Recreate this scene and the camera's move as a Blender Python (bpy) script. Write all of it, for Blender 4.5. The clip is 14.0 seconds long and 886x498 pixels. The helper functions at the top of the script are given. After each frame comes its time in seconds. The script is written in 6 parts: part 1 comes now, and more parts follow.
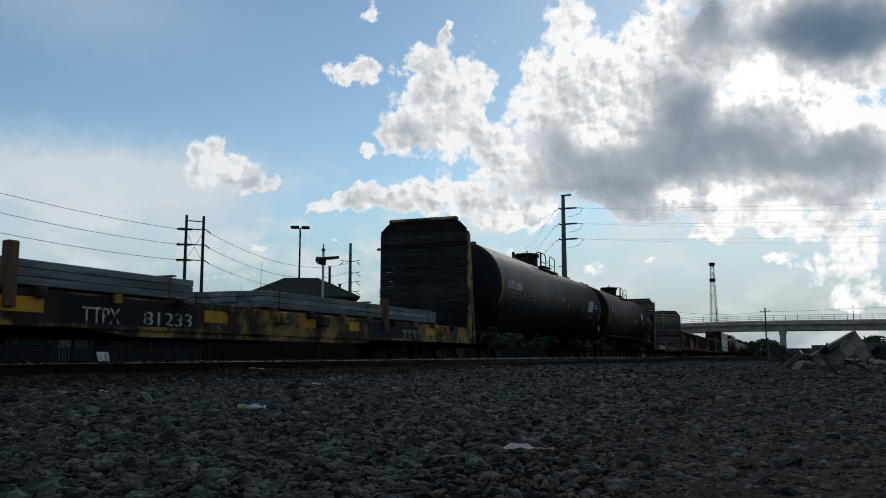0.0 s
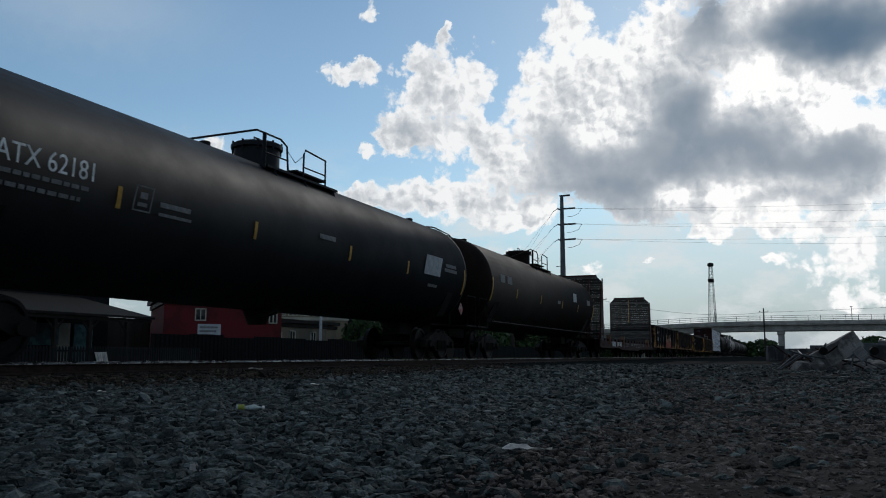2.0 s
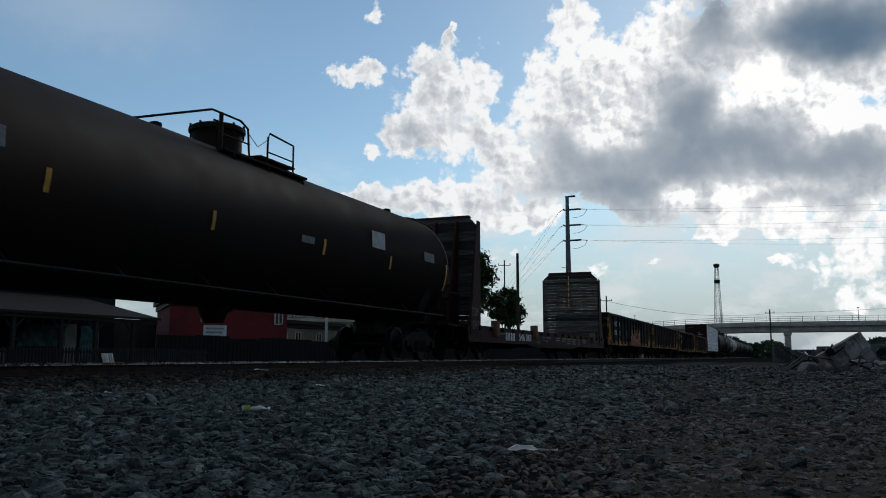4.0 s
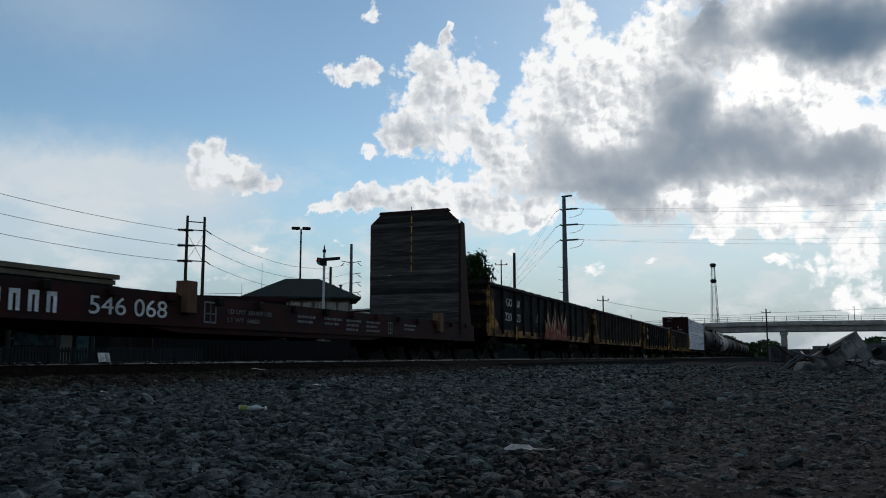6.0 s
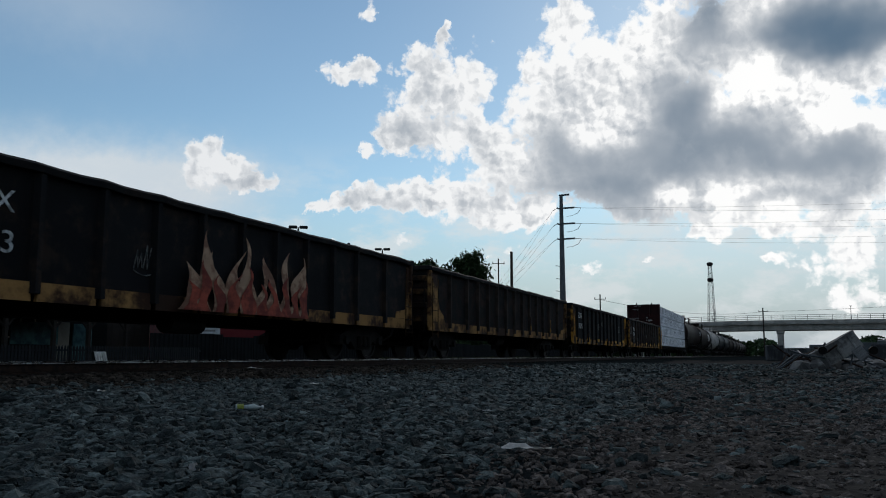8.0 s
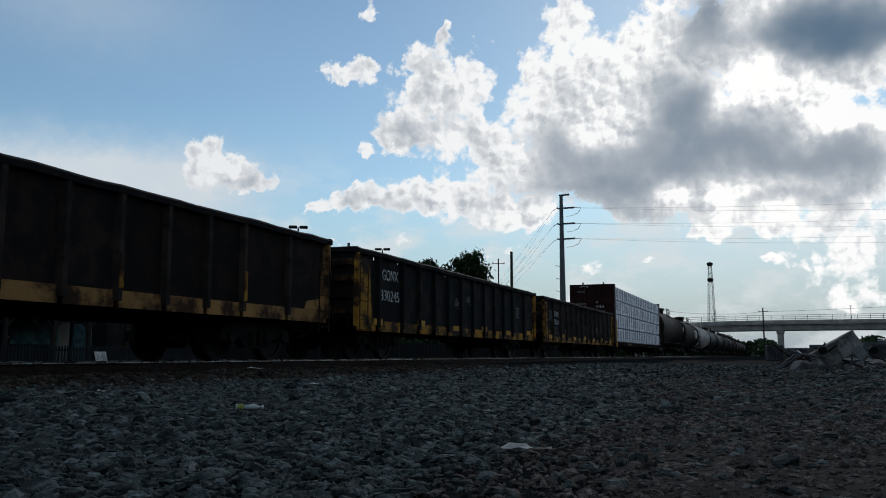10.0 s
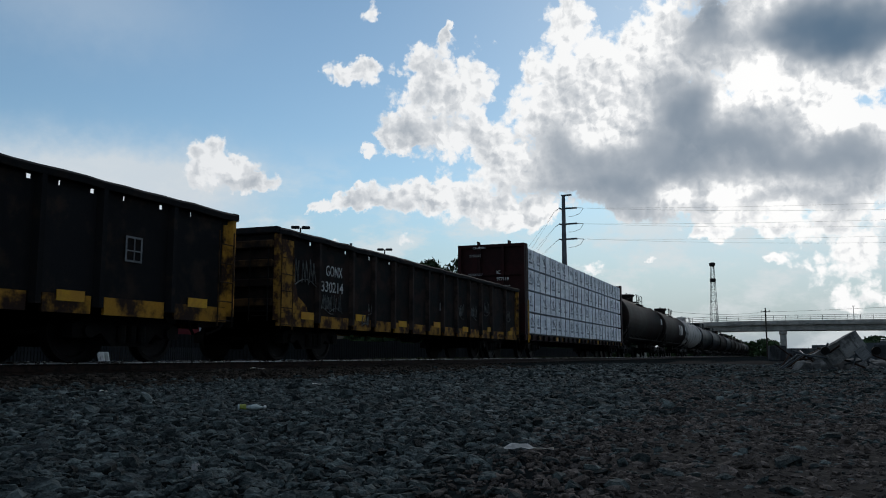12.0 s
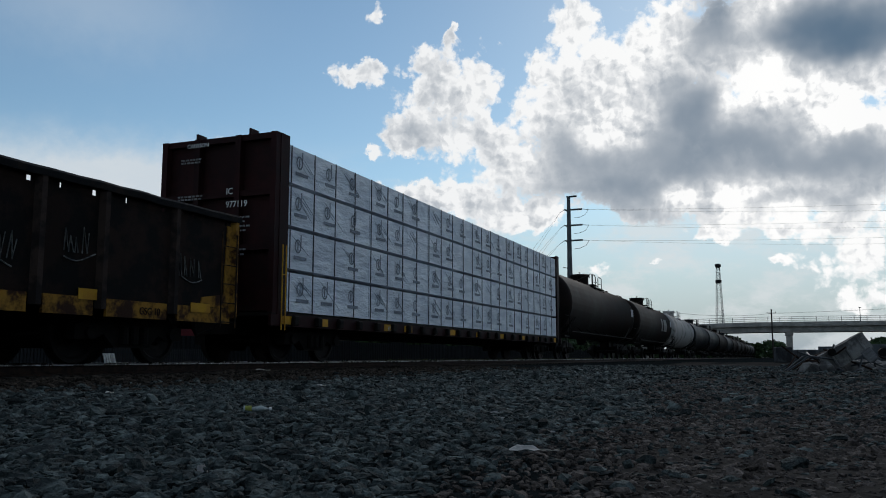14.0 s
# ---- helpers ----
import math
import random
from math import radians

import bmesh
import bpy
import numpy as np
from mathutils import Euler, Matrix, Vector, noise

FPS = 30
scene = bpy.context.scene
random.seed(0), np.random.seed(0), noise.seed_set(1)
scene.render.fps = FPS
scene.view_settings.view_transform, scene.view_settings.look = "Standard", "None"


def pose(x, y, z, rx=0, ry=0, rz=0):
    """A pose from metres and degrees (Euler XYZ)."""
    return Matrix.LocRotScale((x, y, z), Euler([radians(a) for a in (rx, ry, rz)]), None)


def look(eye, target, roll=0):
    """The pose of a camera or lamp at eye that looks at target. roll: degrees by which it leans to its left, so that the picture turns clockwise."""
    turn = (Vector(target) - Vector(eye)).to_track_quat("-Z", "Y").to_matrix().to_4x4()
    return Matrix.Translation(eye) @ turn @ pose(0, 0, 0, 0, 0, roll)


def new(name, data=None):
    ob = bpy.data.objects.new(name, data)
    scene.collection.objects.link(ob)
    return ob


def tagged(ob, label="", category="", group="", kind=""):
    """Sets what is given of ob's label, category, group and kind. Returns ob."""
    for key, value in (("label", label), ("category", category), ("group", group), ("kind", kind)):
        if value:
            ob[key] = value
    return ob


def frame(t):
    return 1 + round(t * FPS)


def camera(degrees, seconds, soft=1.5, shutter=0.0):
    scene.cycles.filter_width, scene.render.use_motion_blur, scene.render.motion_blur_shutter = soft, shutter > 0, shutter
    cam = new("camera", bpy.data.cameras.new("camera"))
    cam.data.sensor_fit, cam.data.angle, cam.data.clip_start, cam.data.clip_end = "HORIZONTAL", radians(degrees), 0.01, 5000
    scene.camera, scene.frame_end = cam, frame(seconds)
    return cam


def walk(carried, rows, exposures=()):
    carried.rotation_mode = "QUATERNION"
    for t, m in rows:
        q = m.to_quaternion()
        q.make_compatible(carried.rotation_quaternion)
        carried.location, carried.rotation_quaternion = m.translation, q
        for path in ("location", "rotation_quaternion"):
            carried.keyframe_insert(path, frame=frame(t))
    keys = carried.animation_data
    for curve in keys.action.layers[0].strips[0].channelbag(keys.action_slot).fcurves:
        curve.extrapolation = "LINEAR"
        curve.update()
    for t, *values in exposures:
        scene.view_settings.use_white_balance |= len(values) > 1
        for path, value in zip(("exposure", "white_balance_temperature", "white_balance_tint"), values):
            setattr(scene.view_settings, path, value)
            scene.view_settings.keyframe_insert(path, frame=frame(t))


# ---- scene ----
# Metres. x runs along the railway into the distance, y across it, z up from the gravel at the camera's foot.
TRACK_Y = 10.5          # centre of the track
RAIL_Z = 0.265          # top of the rails
HEAD, TILT = 21.198, 7.188

# ---- camera: held low over the gravel, swaying a little ----
cam = camera(55.38, 14.0, soft=1.0, shutter=0.06)
SWAY = ((0, .13, .02), (.5, .08, .06), (1, -.04, -.04), (1.5, -.04, -.04), (2, .04, .04), (2.5, .02, .04),
        (3, .46, .15), (5.5, .27, .06), (6, .19, .08), (6.5, 0, 0), (7, 0, 0), (7.5, .19, .1), (8, 0, 0),
        (10.5, 0, 0), (11, 0, 0), (11.5, 0, .03), (12, .15, .02), (12.5, .12, .06), (13, .15, .05),
        (13.5, .4, .1), (14, .5, .12))
walk(cam, [(t, pose(0, 0, 0.36, 90 + TILT + up, 0, HEAD - 90 + left)) for t, left, up in SWAY])

# how far the train has rolled, in metres, at each time
TRAVEL = ((0, .47), (.5, 5.45), (1, 11.52), (1.5, 16.03), (2, 22.42), (2.5, 27.66), (3, 33.2), (5.5, 61.07),
          (6, 65.95), (6.5, 71.68), (7, 77.63), (7.5, 83.45), (8, 89.05), (9, 99.95), (10.2, 113.0), (10.3, 113.2),
          (10.7, 113.2), (10.8, 120.2), (10.9, 121.2), (11, 122.45), (11.1, 124.2), (11.4, 124.6), (11.5, 127.45), (12, 132.79),
          (12.5, 138.82), (12.9, 142.0), (13, 142.0), (13.1, 144.4), (13.5, 150.0), (13.65, 150.95), (14, 150.97))


# ---- world: blue evening sky with broken cumulus in front of the sun ----
def wire(tree, a, b):
    tree.links.new(a, b)


def mth(tree, op, a, b=None, c=None, clamp=False):
    n = tree.nodes.new("ShaderNodeMath")
    n.operation, n.use_clamp = op, clamp
    for i, v in enumerate((a, b, c)):
        if v is None:
            continue
        if isinstance(v, (int, float)):
            n.inputs[i].default_value = v
        else:
            wire(tree, v, n.inputs[i])
    return n.outputs[0]


def ramp01(tree, v, lo, hi):
    n = tree.nodes.new("ShaderNodeMapRange")
    n.interpolation_type = "SMOOTHSTEP"
    wire(tree, v, n.inputs[0])
    n.inputs[1].default_value, n.inputs[2].default_value = lo, hi
    return n.outputs[0]


def noise_out(tree, vec, scale, detail=6, rough=0.55, dist=0.0):
    n = tree.nodes.new("ShaderNodeTexNoise")
    n.inputs["Scale"].default_value, n.inputs["Detail"].default_value = scale, detail
    n.inputs["Roughness"].default_value, n.inputs["Distortion"].default_value = rough, dist
    if vec is not None:
        wire(tree, vec, n.inputs["Vector"])
    return n.outputs["Fac"]


def mixc(tree, fac, a, b):
    n = tree.nodes.new("ShaderNodeMix")
    n.data_type = "RGBA"
    for sock, v in ((n.inputs[0], fac), (n.inputs[6], a), (n.inputs[7], b)):
        if isinstance(v, (int, float)):
            sock.default_value = v
        elif isinstance(v, tuple):
            sock.default_value = (*v, 1)
        else:
            wire(tree, v, sock)
    return n.outputs[2]


def build_world():
    world = bpy.data.worlds.new("sky")
    world.use_nodes = True
    scene.world = world
    t = world.node_tree
    t.nodes.clear()
    out = t.nodes.new("ShaderNodeOutputWorld")
    bg = t.nodes.new("ShaderNodeBackground")
    sky = t.nodes.new("ShaderNodeTexSky")
    sky.sky_type, sky.sun_disc = "NISHITA", False
    sky.sun_elevation, sky.sun_rotation = radians(26), radians(88)
    sky.air_density, sky.dust_density, sky.ozone_density = 1.0, 0.15, 3.0
    co = t.nodes.new("ShaderNodeTexCoord").outputs["Generated"]
    sep = t.nodes.new("ShaderNodeSeparateXYZ")
    wire(t, co, sep.inputs[0])
    x, y, z = sep.outputs
    az = mth(t, "MULTIPLY", mth(t, "ARCTAN2", y, x), 180 / math.pi)
    el = mth(t, "MULTIPLY", mth(t, "ARCSINE", z), 180 / math.pi)
    plain = t.nodes.new("ShaderNodeCombineXYZ")
    wire(t, az, plain.inputs[0])
    wire(t, el, plain.inputs[1])
    plain = plain.outputs[0]
    # ragged edges: bend the bearings by noise
    wob = t.nodes.new("ShaderNodeTexNoise")
    wob.inputs["Scale"].default_value, wob.inputs["Detail"].default_value = 0.7, 6
    wob.inputs["Roughness"].default_value = 0.6
    wire(t, plain, wob.inputs["Vector"])
    ws = t.nodes.new("ShaderNodeSeparateColor")
    wire(t, wob.outputs["Color"], ws.inputs[0])
    waz = mth(t, "ADD", az, mth(t, "MULTIPLY", mth(t, "SUBTRACT", ws.outputs[0], 0.5), 2.6))
    wel = mth(t, "ADD", el, mth(t, "MULTIPLY", mth(t, "SUBTRACT", ws.outputs[1], 0.5), 2.3))

    slow = t.nodes.new("ShaderNodeTexNoise")
    slow.inputs["Scale"].default_value, slow.inputs["Detail"].default_value = 0.25, 3
    wire(t, plain, slow.inputs["Vector"])
    sc = t.nodes.new("ShaderNodeSeparateColor")
    wire(t, slow.outputs["Color"], sc.inputs[0])
    calm = (mth(t, "MULTIPLY_ADD", mth(t, "SUBTRACT", sc.outputs[0], 0.5), 5.0, az), mth(t, "MULTIPLY_ADD", mth(t, "SUBTRACT", sc.outputs[1], 0.5), 4.0, el))

    def heap(total, a, e, w, h, k, bent=(waz, wel)):
        """One soft heap of cloud at a bearing and height, in degrees, added to the total."""
        u = mth(t, "MULTIPLY", mth(t, "SUBTRACT", bent[0], a), 1 / w)
        v = mth(t, "MULTIPLY", mth(t, "SUBTRACT", bent[1], e), 1 / h)
        r2 = mth(t, "MULTIPLY_ADD", u, u, mth(t, "MULTIPLY", v, v))
        g = mth(t, "POWER", 2.718, mth(t, "MULTIPLY", r2, -1))
        return mth(t, "MULTIPLY_ADD", g, k, total)

    d = 0.0
    d = heap(d, 22.34, 16.35, 3.35, 2.80, 0.85)
    d = heap(d, 23.03, 19.67, 1.27, 1.64, 0.7)
    d = heap(d, 21.75, 18.21, 1.58, 1.48, 0.4)
    d = heap(d, 18.98, 19.12, 1.51, 2.02, 0.7)
    d = heap(d, 24.69, 14.64, 1.49, 1.43, 0.6)
    d = heap(d, 18.60, 14.84, 2.35, 2.07, 0.7)
    d = heap(d, 26.63, 13.73, 0.58, 0.45, 0.75)
    d = heap(d, 24.47, 10.85, 2.72, 1.07, 0.85)
    d = heap(d, 21.35, 11.06, 2.73, 1.37, 0.95)
    d = heap(d, 23.4, 14.5, 2.3, 1.2, 0.6)
    d = heap(d, 34.0, 11.0, 1.9, 0.8, 0.5)
    d = heap(d, -5.4, 7.0, 2.4, 1.6, 0.38)
    d = heap(d, -4.4, 4.2, 2.0, 0.9, 0.5)
    d = heap(d, 28.32, 10.02, 2.11, 0.61, 0.8)
    d = heap(d, 26.21, 10.56, 2.32, 0.76, 0.6)
    d = heap(d, 15.54, 9.67, 1.92, 0.99, 0.4)
    d = heap(d, 18.44, 9.97, 2.91, 1.38, 1.0)
    d = heap(d, 15.74, 9.18, 2.12, 0.99, 0.9)
    d = heap(d, 20.96, 19.31, 1.79, 1.65, 0.4)
    d = heap(d, 29.84, 9.72, 1.14, 0.30, 0.6)
    d = heap(d, 12.69, 18.75, 3.10, 2.91, 0.8)
    d = heap(d, 12.62, 22.16, 1.76, 1.70, 0.75)
    d = heap(d, 15.02, 19.21, 0.98, 1.46, 0.4)
    d = heap(d, 9.68, 16.04, 4.16, 3.12, 0.9)
    d = heap(d, 14.31, 14.93, 2.71, 2.24, 0.7)
    d = heap(d, 5.83, 19.03, 3.88, 3.36, 0.9)
    d = heap(d, 6.01, 13.99, 5.11, 3.10, 0.9)
    d = heap(d, 11.67, 12.04, 4.55, 1.88, 0.9)
    d = heap(d, 16.67, 12.92, 2.33, 1.51, 0.6)
    d = heap(d, 3.96, 10.57, 4.44, 1.53, 0.85)
    d = heap(d, -0.40, 14.38, 5.10, 3.33, 0.9)
    d = heap(d, -3.57, 17.31, 4.58, 3.71, 0.9)
    d = heap(d, -0.40, 21.47, 7.26, 2.51, 0.95)
    d = heap(d, -5.96, 19.31, 4.74, 2.77, 0.9)
    d = heap(d, -4.90, 12.19, 4.42, 2.39, 0.95)
    d = heap(d, -1.53, 10.04, 4.64, 1.41, 0.75)
    d = heap(d, 3.65, 9.38, 4.24, 0.95, 0.6)
    d = heap(d, 9.09, 9.88, 3.34, 0.97, 0.6)
    d = heap(d, -5.71, 9.88, 2.48, 1.36, 0.6)
    d = heap(d, 27.9, 18.85, 2.3, 0.85, 0.95)
    d = heap(d, 26.6, 19.3, 1.5, 0.6, 0.5)
    d = heap(d, 37.05, 13.94, 1.38, 1.27, 0.8)
    d = heap(d, 35.53, 12.57, 2.02, 1.03, 0.75)
    d = heap(d, 37.88, 12.07, 1.26, 1.28, 0.6)
    d = heap(d, 34.76, 11.31, 1.84, 0.67, 0.7)
    d = heap(d, 38.00, 10.41, 1.43, 1.02, 0.5)
    d = heap(d, 26.2, 22.75, 0.75, 1.0, 0.95)
    d = heap(d, 21.15, 21.35, 0.6, 0.8, 0.9)
    d = heap(d, 17.37, 20.91, 0.48, 0.29, 0.45)
    d = heap(d, 33.90, 7.20, 0.96, 0.37, 0.7)
    d = heap(d, 23.98, 7.79, 1.31, 0.57, 0.8)
    d = heap(d, 28.28, 7.63, 0.76, 0.34, 0.65)
    d = heap(d, 11.43, 5.69, 1.72, 0.83, 0.75)
    d = heap(d, 2.1, 7.9, 3.0, 0.7, 0.8)
    d = heap(d, -2.74, 7.84, 2.27, 0.77, 0.7)
    d = heap(d, 17.49, 7.02, 2.12, 0.77, 0.65)
    d = heap(d, -4.0, 5.9, 2.9, 1.9, 0.6)
    d = heap(d, -5.33, 3.04, 2.76, 1.02, 0.4)
    d = heap(d, 6.99, 6.19, 0.87, 0.33, 0.65)
    d = heap(d, 5.23, 5.11, 1.07, 0.52, 0.5)
    d = heap(d, 36.02, 4.95, 1.62, 0.52, 0.65)
    d = heap(d, -0.34, 6.01, 1.34, 0.50, 0.5)
    # rounded puffs at three sizes, and how much thinner the heap gets towards the sun
    bent = t.nodes.new("ShaderNodeCombineXYZ")
    wire(t, mth(t, "MULTIPLY_ADD", mth(t, "SUBTRACT", ws.outputs[0], 0.5), 1.3, az), bent.inputs[0])
    wire(t, mth(t, "MULTIPLY_ADD", mth(t, "SUBTRACT", ws.outputs[1], 0.5), 1.3, el), bent.inputs[1])

    def puffs(vec):
        total = 0.0
        for scale, k in ((.4, .8), (.9, .5), (2.1, .26), (4.8, .11)):
            v = t.nodes.new("ShaderNodeTexVoronoi")
            v.voronoi_dimensions, v.feature = "2D", "SMOOTH_F1"
            v.inputs["Scale"].default_value, v.inputs["Smoothness"].default_value = scale, .25
            wire(t, vec, v.inputs["Vector"])
            total = mth(t, "MULTIPLY_ADD", mth(t, "SUBTRACT", .42, v.outputs["Distance"]), k, total)
        return total

    shift = t.nodes.new("ShaderNodeVectorMath")
    shift.inputs[1].default_value = (-.28, .3, 0)
    wire(t, bent.outputs[0], shift.inputs[0])
    puff = puffs(bent.outputs[0])
    relief = mth(t, "SUBTRACT", puff, puffs(shift.outputs[0]))
    fine = noise_out(t, plain, 0.6, 9, 0.62)
    near = ramp01(t, d, 0.1, 0.55)
    rough = mth(t, "MULTIPLY_ADD", mth(t, "SUBTRACT", fine, 0.5), 1.3, mth(t, "MULTIPLY", puff, 0.9))
    dens = mth(t, "MULTIPLY_ADD", rough, near, mth(t, "ADD", d, -0.5))
    # the same weather goes on over the rest of the sky
    big = noise_out(t, co, 3.2, 6, 0.6)
    outer = mth(t, "MULTIPLY", ramp01(t, big, 0.46, 0.62), ramp01(t, mth(t, "ABSOLUTE", mth(t, "SUBTRACT", az, HEAD)), 31, 42))
    high = mth(t, "MULTIPLY", ramp01(t, big, 0.44, 0.6), ramp01(t, el, 27, 36))
    cover = mth(t, "MAXIMUM", ramp01(t, dens, -0.08, 0.3), mth(t, "MAXIMUM", outer, high))
    dark = 0.0
    dark = heap(dark, -4.56, 20.13, 4.38, 1.80, 1.9, calm)
    dark = heap(dark, -2.69, 19.46, 3.00, 1.00, 0.7, calm)
    dark = heap(dark, -6.30, 19.58, 2.20, 1.62, 0.7, calm)
    dark = heap(dark, 3.54, 21.26, 1.53, 1.65, 1.0, calm)
    dark = heap(dark, 5.05, 16.10, 2.19, 2.37, 1.15, calm)
    dark = heap(dark, 10.50, 13.41, 3.97, 1.34, 0.6, calm)
    dark = heap(dark, 9.62, 11.02, 3.74, 1.27, 1.0, calm)
    dark = heap(dark, 0.01, 12.96, 5.79, 1.35, 0.95, calm)
    dark = heap(dark, -4.88, 11.85, 2.84, 1.37, 0.6, calm)
    dark = heap(dark, 2.75, 14.12, 2.48, 1.25, 0.5, calm)
    dark = heap(dark, 7.62, 9.45, 2.94, 0.74, 0.5, calm)
    dark = heap(dark, 22.46, 14.85, 2.75, 1.05, 0.42, calm)
    dark = heap(dark, 13.55, 13.97, 2.31, 1.50, 0.35, calm)
    dark = heap(dark, 7.90, 12.62, 2.96, 1.48, 0.3, calm)
    dark = heap(dark, 24.27, 10.43, 1.94, 0.38, 0.2, calm)
    dark = heap(dark, 18.25, 9.21, 1.94, 0.46, 0.1, calm)
    dark = heap(dark, 35.50, 11.54, 2.20, 0.55, 0.2, calm)
    dark = heap(dark, 14.36, 11.36, 1.92, 0.83, 0.35, calm)
    dark = heap(dark, -1.53, 9.86, 3.97, 0.64, 0.4, calm)
    dark = heap(dark, 0.50, 17.28, 1.73, 1.74, -0.7, calm)
    dark = heap(dark, -4.91, 15.03, 2.23, 1.08, -1.2, calm)
    dark = heap(dark, 5.92, 11.04, 1.16, 1.03, -0.9, calm)
    dark = heap(dark, 2.28, 10.22, 0.98, 1.01, -0.8, calm)
    dark = heap(dark, 12.56, 15.62, 3.46, 1.41, -0.25, calm)
    dark = heap(dark, 8.99, 20.34, 2.85, 2.31, -0.2, calm)
    dark = heap(dark, 12.29, 19.10, 2.33, 2.18, -0.1, calm)
    dark = mth(t, "MULTIPLY_ADD", ramp01(t, dens, 0.12, 0.95), 0.22, dark)
    lump = noise_out(t, plain, 0.26, 4, 0.42, 0.1)
    body = ramp01(t, dens, 0.02, 0.6)
    dark = mth(t, "MULTIPLY_ADD", mth(t, "MULTIPLY", mth(t, "SUBTRACT", lump, 0.5), body), 1.1, dark)
    dark = mth(t, "MULTIPLY_ADD", mth(t, "MULTIPLY", relief, mth(t, "MULTIPLY", body, mth(t, "SUBTRACT", 1.0, mth(t, "MULTIPLY", dark, 0.9, None, True)))), -1.25, dark)
    dark = mth(t, "MAXIMUM", dark, mth(t, "MULTIPLY", mth(t, "MAXIMUM", outer, high), 0.85))
    dark = mth(t, "SUBTRACT", 1.0, mth(t, "POWER", 2.718, mth(t, "MULTIPLY", mth(t, "MAXIMUM", dark, 0.0), -1.25)))
    # strength of the bright heaps falls off away from the sun
    sunward = mth(t, "MULTIPLY", mth(t, "ABSOLUTE", mth(t, "SUBTRACT", az, 0)), 1 / 38, None, True)
    lit = mixc(t, sunward, (10.0, 10.0, 9.95), (8.0, 8.2, 8.4))
    cloud = mixc(t, dark, lit, (0.85, 1.5, 2.3))
    veil = mixc(t, mth(t, "SUBTRACT", 1.0, ramp01(t, el, -1, 13)), sky_tint(t, sky), (3.1, 3.8, 4.45))
    soft = 0.0
    soft = heap(soft, 46.55, 11.40, 6.38, 2.00, 1.4)
    soft = heap(soft, 40.16, 11.19, 4.53, 1.98, 1.0)
    soft = heap(soft, 45.15, 21.80, 7.69, 2.95, 0.4)
    soft = heap(soft, 3.83, 4.70, 11.45, 2.74, 0.3)
    soft = heap(soft, -3.6, 6.3, 5.5, 2.6, 0.4)
    soft = heap(soft, 6.5, 7.6, 5.0, 1.3, 0.5)
    soft = heap(soft, 47.27, 7.19, 7.80, 2.75, 0.9)
    soft = heap(soft, 38.28, 8.38, 4.25, 2.20, 0.6)
    soft = heap(soft, 35.49, 11.28, 3.30, 2.03, 0.6)
    veil = mixc(t, mth(t, "MULTIPLY", soft, 0.72, None, True), veil, (5.9, 6.6, 7.2))
    low = t.nodes.new("ShaderNodeMapping")
    low.inputs["Scale"].default_value = (.19, .37, 1)
    wire(t, plain, low.inputs[0])
    wisps = ramp01(t, noise_out(t, low.outputs[0], 1.0, 8, 0.62), 0.44, 0.62)
    wisps = mth(t, "MULTIPLY", wisps, mth(t, "SUBTRACT", 0.7, mth(t, "MULTIPLY", ramp01(t, el, 7, 15), 0.7)))
    veil = mixc(t, wisps, veil, (6.9, 7.3, 7.5))
    col = mixc(t, cover, veil, cloud)
    wire(t, col, bg.inputs[0])
    bg.inputs[1].default_value = 0.1
    wire(t, bg.outputs[0], out.inputs[0])


def sky_tint(t, sky):
    n = t.nodes.new("ShaderNodeMix")
    n.data_type, n.blend_type = "RGBA", "MULTIPLY"
    n.inputs[0].default_value = 1
    wire(t, sky.outputs[0], n.inputs[6])
    n.inputs[7].default_value = (.96, 1.02, .94, 1)
    return n.outputs[2]


build_world()
sun = new("sun", bpy.data.lights.new("sun", "SUN"))
sun.data.energy, sun.data.angle, sun.data.color = 0.5, radians(10), (1, .95, .88)
sun.matrix_world = look((40 * math.cos(radians(2)), 40 * math.sin(radians(2)), 40 * math.tan(radians(26))), (0, 0, 0))


